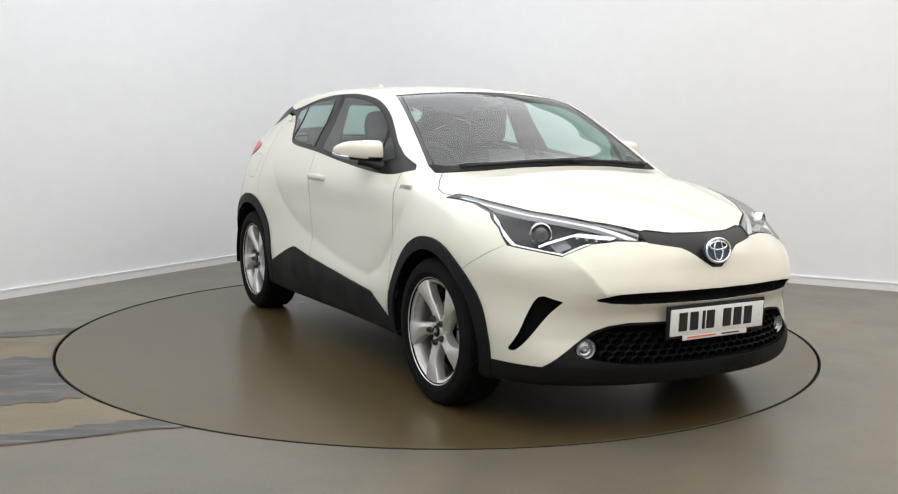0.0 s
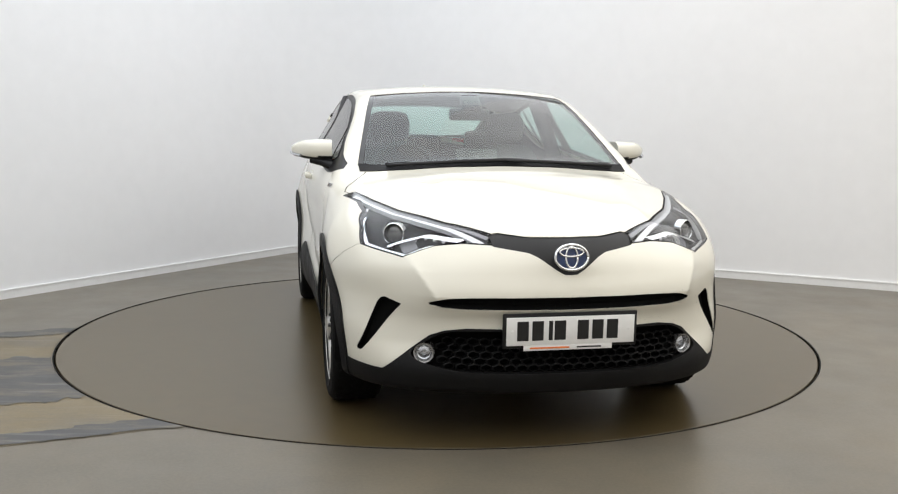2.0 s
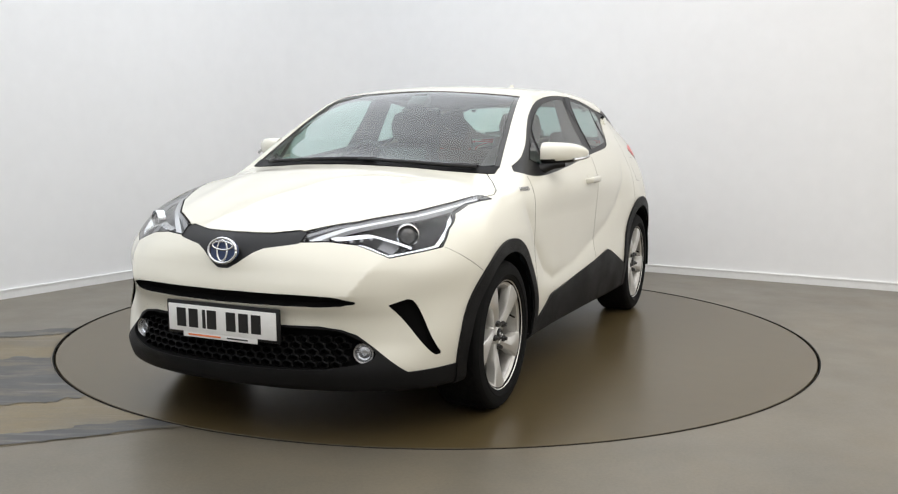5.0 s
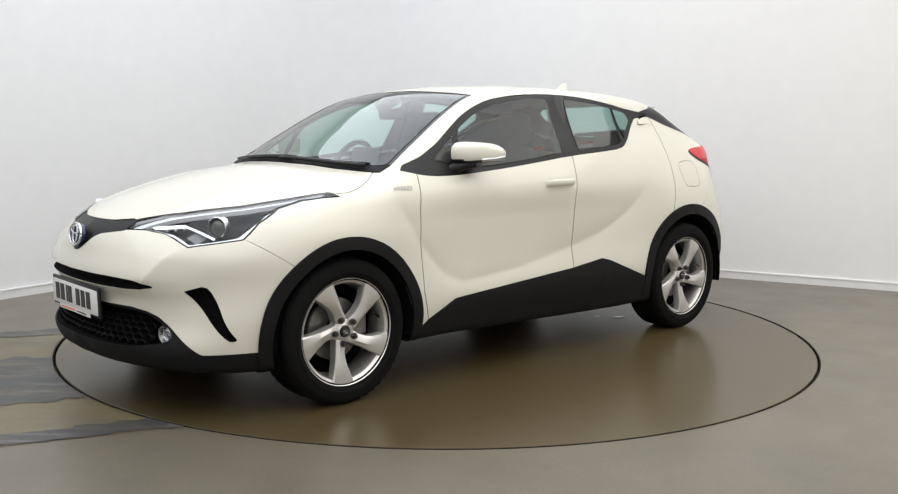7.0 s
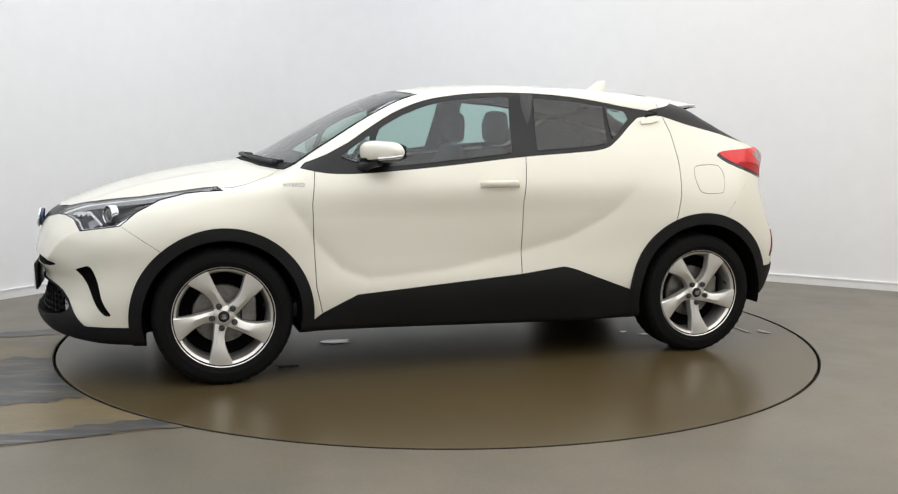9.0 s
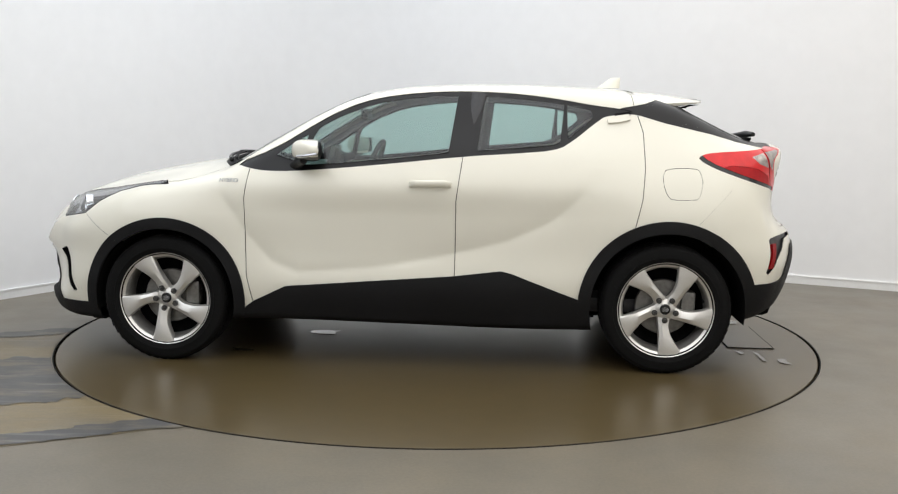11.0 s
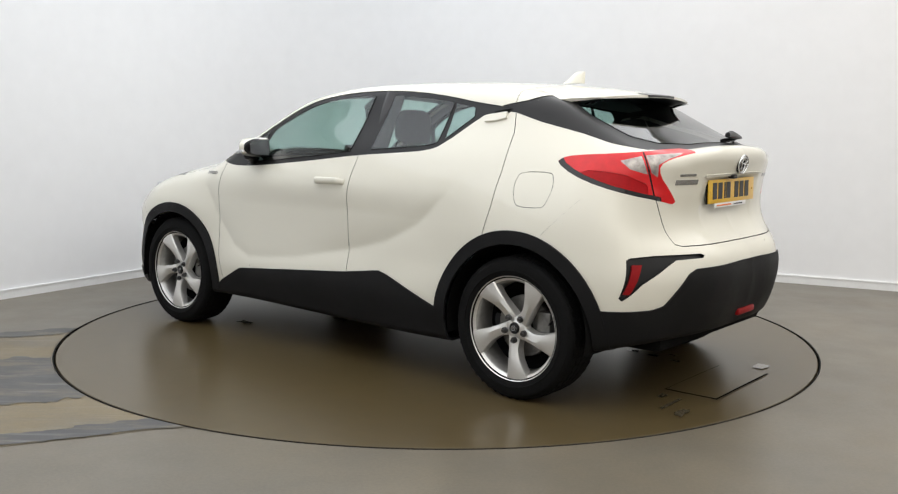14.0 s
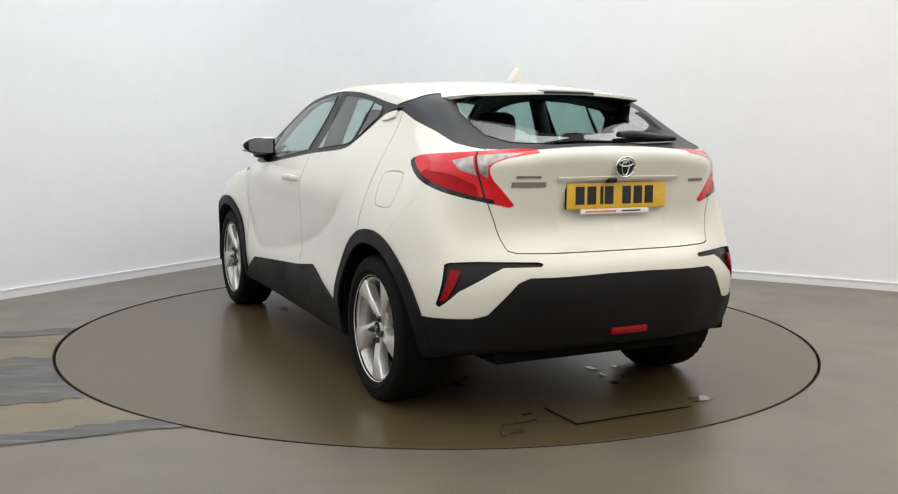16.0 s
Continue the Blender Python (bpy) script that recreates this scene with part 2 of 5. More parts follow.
def mirrored(v):
    v = np.asarray(v, float).copy()
    v[:, 1] *= -1
    return v


def both_sides(name, v, f, mat, parent, label="", sharp=35, **more):
    """The same part on the left and, mirrored, on the right."""
    out = []
    for side in (0, 1):
        p = parent[side] if isinstance(parent, (list, tuple)) else parent
        out.append(link_mesh(name, mirrored(v) if side else v, [tuple(q)[::-1] for q in f] if side else f, mat, p, label, sharp=sharp, **more))
    return out


# ---- the studio ----
def slab(name, pts, z0, z1, mat, label, category):
    bm = bmesh.new()
    lo = [bm.verts.new((p.x, p.y, z0)) for p in pts]
    hi = [bm.verts.new((p.x, p.y, z1)) for p in pts]
    n = len(pts)
    bm.faces.new(lo[::-1])
    bm.faces.new(hi)
    for i in range(n):
        bm.faces.new((lo[i], lo[(i + 1) % n], hi[(i + 1) % n], hi[i]))
    ob = part(name, bm, mat)
    return tagged(ob, label, category, kind="structure")


DEEP, WIDE, CURVE = 11.0, 11.0, 0.8


def corner_line(inset, u_end=DEEP, v_end=WIDE):
    """The foot of the two seen walls with their rounded corner, inset metres into the room."""
    pts = [room_point(u_end, 0) + ALONG_R * inset]
    c = CORNER + ALONG_L * CURVE + ALONG_R * CURVE
    a0 = math.atan2(-ALONG_R.y, -ALONG_R.x)
    a1 = math.atan2(-ALONG_L.y, -ALONG_L.x)
    turn = (a1 - a0 + math.pi) % (2 * math.pi) - math.pi
    for k in range(17):
        a = a0 + turn * k / 16
        pts.append(Vector((c.x + (CURVE - inset) * math.cos(a), c.y + (CURVE - inset) * math.sin(a), 0)))
    pts.append(room_point(0, v_end) + ALONG_L * inset)
    return pts


def strip(name, inner, outer, z0, z1, mat, label, category):
    """A wall or trim between two lines on the floor."""
    rings = [[(a.x, a.y, z0), (a.x, a.y, z1), (b.x, b.y, z1), (b.x, b.y, z0)] for a, b in zip(inner, outer)]
    v, f = loft(rings)
    ob = link_mesh(name, v, f, mat, None, sharp=30)
    return tagged(ob, label, category, kind="structure")


strip("wall_back", corner_line(0.0), corner_line(-0.15), 0, ROOM_H, WALL, "white painted studio wall with a rounded corner", "wall")
strip("skirting", corner_line(0.014), corner_line(0.0), 0, 0.058, SKIRT, "white painted skirting board along the wall", "skirting")
strip("skirting_cap", corner_line(0.018), corner_line(0.0), 0.058, 0.068, SKIRT, "white painted top edge of the skirting board", "skirting")
far = [room_point(DEEP, 0), room_point(DEEP, WIDE), room_point(0, WIDE)]
for i, name in ((0, "wall_front"), (1, "wall_side")):
    a, b = far[i], far[i + 1]
    out = (ALONG_L if i == 0 else ALONG_R) * 0.15
    slab(name, [a, b, b + out, a + out], 0, ROOM_H, WALL, "white painted studio wall behind the camera", "wall")
slab("ceiling", [room_point(-0.3, -0.3), room_point(DEEP + .3, -0.3), room_point(DEEP + .3, WIDE + .3), room_point(-0.3, WIDE + .3)], ROOM_H, ROOM_H + 0.15, CEILING, "white painted studio ceiling", "ceiling")

# floor with the round hole of the turntable
bm = bmesh.new()
ring_in = [bm.verts.new(((TABLE_R + 0.006) * math.cos(a), (TABLE_R + 0.006) * math.sin(a), 0)) for a in np.linspace(0, 2 * math.pi, 160, endpoint=False)]
ring_low = [bm.verts.new((v.co.x, v.co.y, -0.12)) for v in ring_in]
ring_out = [bm.verts.new((v.co.x * 6, v.co.y * 6, 0)) for v in ring_in]
for i in range(160):
    j = (i + 1) % 160
    bm.faces.new((ring_in[i], ring_in[j], ring_out[j], ring_out[i]))
    bm.faces.new((ring_low[i], ring_low[j], ring_in[j], ring_in[i]))
floor = tagged(part("floor", bm, FLOOR), "grey-brown painted concrete floor with worn patches", "floor", kind="structure")
bm = bmesh.new()
bmesh.ops.create_circle(bm, cap_ends=True, segments=64, radius=TABLE_R + 0.1, matrix=pose(0, 0, -0.11))
tagged(part("pit", bm, VOID), "dark pit under the turntable", "pit", kind="structure")
# Added near-black ring: the shade of the gap round the table, as colour.
gap_ring = lathe([(TABLE_R + 0.006, -0.02), (TABLE_R + 0.006, 0.0025), (TABLE_R + 0.012, 0.0025), (TABLE_R + 0.012, -0.01)], 160)
ring = link_mesh("turntable_gap", gap_ring[0][:, [0, 2, 1]], gap_ring[1], material("gap_black", (0.006, 0.006, 0.006), 0.8, spec=0.1, grain=0.1), None, sharp=30)
tagged(ring, "thin near-black ring that draws the gap round the turntable", "edging", kind="structure")


def floor_strip(name, near0, near1, far0, far1, z, mat, label, seed, edge):
    """A worn patch between a near and a far edge on the floor, ending at the turntable."""
    rows = []
    for i in range(281):
        q = i / 280
        pn, pf = Vector(near0).lerp(Vector(near1), q), Vector(far0).lerp(Vector(far1), q)
        row = []
        for j in range(13):
            s = j / 12
            p = pn.lerp(pf, s)
            k = (1 if j in (0, 12) else 0)
            w = edge * (0.6 * noise.noise((p.x * 6, p.y * 6, seed)) + 0.6 * noise.noise((p.x * 19, p.y * 19, seed)) + 0.4 * noise.noise((p.x * 55, p.y * 55, seed))) * k
            dd = (pf - pn).normalized()
            p = p + dd * w
            r = p.length
            if r < TABLE_R + 0.018:
                p = p * ((TABLE_R + 0.018) / r)
            row.append((p.x, p.y, z))
        rows.append(row)
    v, f = sheet(rows)
    keep = [g for g in f if np.linalg.norm(np.cross(v[g[1]] - v[g[0]], v[g[3]] - v[g[0]])) > 1e-7]
    ob = link_mesh(name, v, [g[::-1] for g in keep], mat, floor, label)
    return ob


# worn bands beside the turntable, each between two straight edges that run to its rim
def band(name, near_in, far_in, z, mat, label, seed, edge=0.02, run=7.0):
    way = Vector((-0.92, -0.39)).normalized()
    near_in, far_in = Vector(near_in) - way * 0.3, Vector(far_in) - way * 0.3
    floor_strip(name, near_in, near_in + way * run, far_in, far_in + way * run, z, mat, label, seed, edge)


band("worn_base", (-1.03, -1.95), (-2.22, -0.02), 0.002, WORN_BROWN, "bare brown concrete where the paint has gone", 1, 0.01)
band("worn_strip", (-1.04, -1.955), (-1.20, -1.860), 0.004, WORN_DARK, "dark worn strip across the floor", 2, 0.05)
band("worn_strip", (-1.68, -1.57), (-2.09, -0.78), 0.004, WORN_DARK, "dark worn patch across the floor", 3, 0.11)
band("worn_strip", (-2.205, -0.19), (-2.22, -0.03), 0.004, WORN_DARK, "dark worn strip across the floor", 4, 0.04)

# turntable: top, rim and the marks that turn with it
turntable = tagged(new("turntable"), "round grey-brown turntable set flush in the floor", "turntable")
v, f = lathe([(0.001, 0.0), (0.6, 0.0), (1.2, 0.0), (1.8, 0.0), (TABLE_R - 0.006, 0.0), (TABLE_R - 0.004, -0.003), (TABLE_R - 0.004, -0.06)], 160)
link_mesh("table_top", v[:, [0, 2, 1]], f, TABLE, turntable, "grey-brown painted table top", sharp=30)


def table_patch(name, x, y, w, d, mat, label, seed, edge=0.02):
    """A flat uneven mark on the table, in the car's own directions."""
    n = 40
    pts = []
    for k in range(n):
        a = 2 * math.pi * k / n
        c, s = math.cos(a), math.sin(a)
        q = 1 / max(abs(c), abs(s))
        e = 1 + edge * 8 * noise.noise((c * 2.2, s * 2.2, seed))
        pts.append((CAR_AT[0] + x + w / 2 * c * q * e, CAR_AT[1] + y + d / 2 * s * q * e, 0.003))
    return link_mesh(name, pts, [tuple(range(n))], mat, turntable, label, smooth=False)


table_patch("hatch_gap", -1.915, -0.085, 0.272, 0.632, VOID, "dark gap round the hatch", 3, 0.002)
hatch = table_patch("hatch_plate", -1.915, -0.085, 0.256, 0.616, TABLE, "steel hatch plate", 3, 0.002)
hatch.data.transform(Matrix.Translation((0, 0, 0.003)))
for i, (px, py, pw, pd) in enumerate(((-1.27, -0.39, 0.10, 0.05), (-1.30, -0.53, 0.07, 0.04), (-1.41, -0.36, 0.09, 0.05), (-1.49, -0.44, 0.06, 0.04), (-1.56, -0.33, 0.08, 0.05), (-2.02, 0.53, 0.07, 0.16),
                                      (-1.83, 0.345, 0.05, 0.09), (-1.92, 0.44, 0.03, 0.30), (-1.27, 0.40, 0.12, 0.07), (0.62, 0.09, 0.24, 0.14), (0.976, 0.60, 0.16, 0.08), (-1.96, -0.53, 0.10, 0.16), (-1.16, 0.30, 0.06, 0.05))):
    mark = table_patch("wet_mark", px, py, pw * 0.65, pd * 0.65, WET, "damp mark on the table", 11 + i, 0.09)
    mark.data.transform(Matrix.Translation((0, 0, 0.0012)))

# ceiling panels, out of the camera's sight, that light the room
for u, v_, watts, tint in LAMPS:
    ceiling_lamp(u, v_, 2.6, 2.6, watts, tint)
    fix = tagged(new("ceiling_light"), "square white ceiling light panel", "ceiling light", "ceiling light panels")
    fix.matrix_basis = Matrix.Translation(room_point(u, v_, ROOM_H)) @ Matrix.Rotation(math.atan2(ALONG_R.y, ALONG_R.x), 4, "Z")
    for sx, sy, px, py in ((2.59, 0.03, 0, 1.28), (2.59, 0.03, 0, -1.28), (0.03, 2.53, 1.28, 0), (0.03, 2.53, -1.28, 0)):
        bm = bmesh.new()
        rounded_box(bm, (sx, sy, 0.05), (px, py, -0.025), 0.004)
        part("frame", bm, SKIRT, fix)


# ---- body form: half-width, front, rear and top as smooth functions ----
def hermite(xs, ys, q):
    """Smooth interpolation through knots (ascending xs), vectorised; ys may hold columns."""
    xs, ys = np.asarray(xs, float), np.asarray(ys, float)
    d = np.gradient(ys, xs, axis=0)
    k = np.clip(np.searchsorted(xs, q) - 1, 0, len(xs) - 2)
    h = xs[k + 1] - xs[k]
    u = np.clip((q - xs[k]) / h, 0, 1)
    if ys.ndim > 1:
        u, h = u[..., None], h[..., None]
    return ((1 + 2 * u) * (1 - u) ** 2 * ys[k] + u * (1 - u) ** 2 * h * d[k]
            + u * u * (3 - 2 * u) * ys[k + 1] + u * u * (u - 1) * h * d[k + 1])


def blend(levels, rows, stations, x, z):
    """A surface from profile curves: each row belongs to a level and runs over the stations."""
    cols = hermite(stations, np.asarray(rows, float).T, x)
    levels = np.asarray(levels, float)
    k = np.clip(np.searchsorted(levels, z) - 1, 0, len(levels) - 2)
    h = levels[k + 1] - levels[k]
    u = np.clip((z - levels[k]) / h, 0, 1)
    g = np.gradient(cols, levels, axis=-1)
    take = lambda arr, i: np.take_along_axis(arr, i[..., None], -1)[..., 0]
    return ((1 + 2 * u) * (1 - u) ** 2 * take(cols, k) + u * (1 - u) ** 2 * h * take(g, k)
            + u * u * (3 - 2 * u) * take(cols, k + 1) + u * u * (u - 1) * h * take(g, k + 1))


SIDE_X = (-2.1, -1.75, -1.32, -0.85, -0.3, 0.35, 0.85, 1.32, 1.7, 2.1)
SIDE_Z = (0.2, 0.42, 0.62, 0.8, 0.95, 1.1, 1.3, 1.5)
SIDE_Y = (
    (0.80, 0.82, 0.86, 0.86, 0.84, 0.84, 0.85, 0.86, 0.83, 0.78),
    (0.84, 0.86, 0.885, 0.89, 0.88, 0.88, 0.88, 0.887, 0.872, 0.82),
    (0.85, 0.87, 0.89, 0.875, 0.862, 0.861, 0.869, 0.892, 0.884, 0.83),
    (0.83, 0.855, 0.885, 0.87, 0.865, 0.86, 0.865, 0.884, 0.868, 0.81),
    (0.76, 0.81, 0.845, 0.86, 0.87, 0.865, 0.85, 0.815, 0.77, 0.70),
    (0.68, 0.73, 0.775, 0.805, 0.815, 0.80, 0.765, 0.70, 0.66, 0.60),
    (0.48, 0.57, 0.655, 0.69, 0.70, 0.685, 0.65, 0.60, 0.55, 0.50),
    (0.38, 0.46, 0.555, 0.59, 0.605, 0.585, 0.55, 0.50, 0.45, 0.40),
)
FRONT_A = (0.0, 0.3, 0.5, 0.65, 0.78, 0.95)
FRONT_Z = (0.2, 0.3, 0.42, 0.52, 0.565, 0.70, 0.83, 1.0)
FRONT_X = (
    (2.165, 2.135, 2.068, 1.97, 1.825, 1.46),
    (2.215, 2.187, 2.112, 2.01, 1.862, 1.49),
    (2.195, 2.16, 2.08, 1.975, 1.865, 1.54),
    (2.182, 2.155, 2.090, 1.97, 1.845, 1.53),
    (2.214, 2.184, 2.114, 1.98, 1.84, 1.53),
    (2.20, 2.16, 2.09, 1.97, 1.84, 1.53),
    (2.16, 2.08, 1.98, 1.865, 1.725, 1.46),
    (2.05, 1.95, 1.85, 1.72, 1.55, 1.25),
)
REAR_A = (0.0, 0.4, 0.55, 0.68, 0.8, 0.95)
REAR_Z = (0.25, 0.45, 0.63, 0.72, 0.78, 1.0, 1.12, 1.2)
REAR_X = (
    (-1.98, -1.95, -1.91, -1.85, -1.74, -1.45),
    (-2.07, -2.04, -1.98, -1.92, -1.82, -1.50),
    (-2.09, -2.06, -2.00, -1.93, -1.83, -1.50),
    (-2.06, -2.03, -1.97, -1.90, -1.80, -1.48),
    (-2.00, -1.97, -1.93, -1.87, -1.78, -1.46),
    (-1.985, -1.955, -1.91, -1.82, -1.68, -1.35),
    (-2.03, -1.985, -1.93, -1.80, -1.62, -1.25),
    (-2.04, -2.00, -1.92, -1.76, -1.56, -1.20),
)
TOP_X = (-2.2, -2.02, -1.9, -1.75, -1.5, -1.38, -1.2, -0.9, -0.5, -0.15, 0.13, 0.34, 0.5, 0.8, 1.04, 1.14, 1.3, 1.55, 1.82, 2.0, 2.14, 2.3)
TOP_Z = (1.165, 1.185, 1.195, 1.245, 1.365, 1.424, 1.471, 1.499, 1.512, 1.509, 1.488, 1.449, 1.385, 1.228, 1.10, 1.075, 1.052, 1.008, 0.942, 0.878, 0.815, 0.73)
CROWN_X = (-2.2, -1.9, -1.4, -0.5, 0.3, 0.6, 1.0, 1.3, 1.8, 2.3)
CROWN = (0.12, 0.14, 0.14, 0.10, 0.125, 0.15, 0.16, 0.15, 0.21, 0.28)
BELLY_X = (-2.2, -1.95, -1.7, -1.2, 1.2, 1.8, 2.2)
BELLY_Z = (0.35, 0.33, 0.29, 0.245, 0.24, 0.215, 0.225)


def smooth_max(p, q, r):
    h = np.clip(0.5 + 0.5 * (p - q) / r, 0, 1)
    return q + (p - q) * h + r * h * (1 - h)


VALLEY = ((1.0, 0.88), (0.86, 0.68), (0.74, 0.55), (0.60, 0.495), (0.19, 0.528), (-0.249, 0.611), (-0.493, 0.674), (-0.724, 0.779), (-0.896, 0.933), (-0.98, 1.06))


def from_line(line, u, v):
    """Distance of (u, v) from an open line of points."""
    best = np.full(u.shape, 9.0)
    for (x0, y0), (x1, y1) in zip(line[:-1], line[1:]):
        dx, dy = x1 - x0, y1 - y0
        s = np.clip(((u - x0) * dx + (v - y0) * dy) / (dx * dx + dy * dy), 0, 1)
        best = np.minimum(best, np.hypot(u - x0 - s * dx, v - y0 - s * dy))
    return best


def form(p):
    """Signed depth of points (n, 3) in the body; the surface is where it is nought."""
    x, a, z = p[:, 0], np.abs(p[:, 1]), p[:, 2]
    # the sides' drawn-in line that sets off the wheel haunches
    drawn = 0.0115 * np.exp(-(np.sqrt(from_line(VALLEY, x, z) ** 2 + 1.4e-4) - 0.0118) / 0.055) * np.clip((1.06 - z) / 0.25, 0, 1)
    side = (a - blend(SIDE_Z, SIDE_Y, SIDE_X, x, z) + drawn) * 0.93
    front = (x - blend(FRONT_Z, FRONT_X, FRONT_A, a, z)) * 0.8
    # folded edge from the headlight's inner foot down to the upper slot's end
    fold = np.abs(a - 0.605 + (0.743 - z) * 0.6)
    front = front - 0.020 * np.exp(-np.sqrt(fold * fold + 2e-5) / 0.05) * np.clip((z - 0.56) / 0.05, 0, 1) * np.clip((0.78 - z) / 0.08, 0, 1)
    rear = (blend(REAR_Z, REAR_X, REAR_A, a, z) - x) * 0.85
    step = lambda q, w: 1 / (1 + np.exp(-q / w))
    rear = rear + (0.020 - 0.17 * np.minimum(a, 0.33) ** 2) * step(0.325 - a - 0.25 * (1.05 - z), 0.006) * step(1.044 - z, 0.004) * step(z - 0.86, 0.02)
    top = (z - hermite(TOP_X, TOP_Z, x) + hermite(CROWN_X, CROWN, x) * a * a) * 0.88
    ridge = 0.007 * np.exp(-((a - 0.50 + 0.10 * np.clip(x - 1.1, 0, 1)) / 0.07) ** 2) * np.clip((x - 1.15) / 0.3, 0, 1) * np.clip((2.1 - x) / 0.3, 0, 1)
    top = top - ridge * 0.88
    f = smooth_max(side, front, 0.09)
    f = smooth_max(f, rear, 0.08)
    f = smooth_max(f, top, 0.055)
    return smooth_max(f, hermite(BELLY_X, BELLY_Z, x) - z, 0.03)


def normals(p, h=2e-3):
    g = np.stack([form(p + h * e) - form(p - h * e) for e in np.eye(3)], 1)
    return g / np.maximum(np.linalg.norm(g, axis=1, keepdims=True), 1e-9)


def settle_on(p, turns=3):
    """Moves points on to the body's surface."""
    for _ in range(turns):
        h = 2e-3
        g = np.stack([form(p + h * e) - form(p - h * e) for e in np.eye(3)], 1) / (2 * h)
        f = form(p)
        p = p - g * (f / np.maximum((g * g).sum(1), 0.2))[:, None]
    return p


def skin(step=0.0145):
    """The left half of the body's surface as vertices and triangles (dual of a grid)."""
    xs, ys, zs = np.arange(-2.2, 2.33, step), np.arange(-1.5 * step, 0.97, step), np.arange(0.17, 1.60, step)
    coarse = [np.arange(c[0], c[-1] + 4 * step, 4 * step) for c in (xs, ys, zs)]
    pts = np.stack(np.meshgrid(*coarse, indexing="ij"), -1)
    rough_grid = form(pts.reshape(-1, 3)).reshape(pts.shape[:3])
    near = [np.clip(np.round((c - q[0]) / (4 * step)).astype(int), 0, len(q) - 1) for c, q in zip((xs, ys, zs), coarse)]
    grid = rough_grid[np.ix_(*near)]
    close = np.argwhere(np.abs(grid) < 7 * step)
    grid[tuple(close.T)] = form(np.stack([xs[close[:, 0]], ys[close[:, 1]], zs[close[:, 2]]], 1))
    inside = grid < 0
    corners = [inside[i:i + len(xs) - 1 or None, j:j + len(ys) - 1 or None, k:k + len(zs) - 1 or None][:len(xs) - 1, :len(ys) - 1, :len(zs) - 1]
               for i in (0, 1) for j in (0, 1) for k in (0, 1)]
    total = sum(c.astype(int) for c in corners)
    mixed = (total > 0) & (total < 8)
    index = np.full(mixed.shape, -1)
    cells = np.argwhere(mixed)
    index[mixed] = np.arange(len(cells))
    verts = np.stack([xs[cells[:, 0]], ys[cells[:, 1]], zs[cells[:, 2]]], 1) + step / 2
    verts = settle_on(verts, 5)
    tris = []
    for axis in range(3):
        b, c = (axis + 1) % 3, (axis + 2) % 3
        lo = [slice(1, -1)] * 3
        hi = [slice(1, -1)] * 3
        lo[axis], hi[axis] = slice(0, -1), slice(1, None)
        change = inside[tuple(lo)] != inside[tuple(hi)]
        at = np.argwhere(change)
        out_up = inside[tuple(lo)][change]
        off = np.ones(3, int)
        off[axis] = 0
        at = at + off
        quad = []
        for db, dc in ((1, 1), (0, 1), (0, 0), (1, 0)):
            q = at.copy()
            q[:, b] -= db
            q[:, c] -= dc
            quad.append(q)
        keep = np.ones(len(at), bool)
        for q in quad:
            for d in range(3):
                keep &= (q[:, d] >= 0) & (q[:, d] < mixed.shape[d])
        ids = np.stack([index[tuple(q[keep].T)] for q in quad], 1)
        flip = ~out_up[keep]
        ids[flip] = ids[flip][:, ::-1]
        tris += [ids[:, [0, 1, 2]], ids[:, [0, 2, 3]]]
    tris = np.concatenate(tris)
    return verts, tris[(tris >= 0).all(1)]


# ---- the car ----
car = tagged(new("car"), "cream-white compact crossover car with black cladding, parked on the turntable", "car")


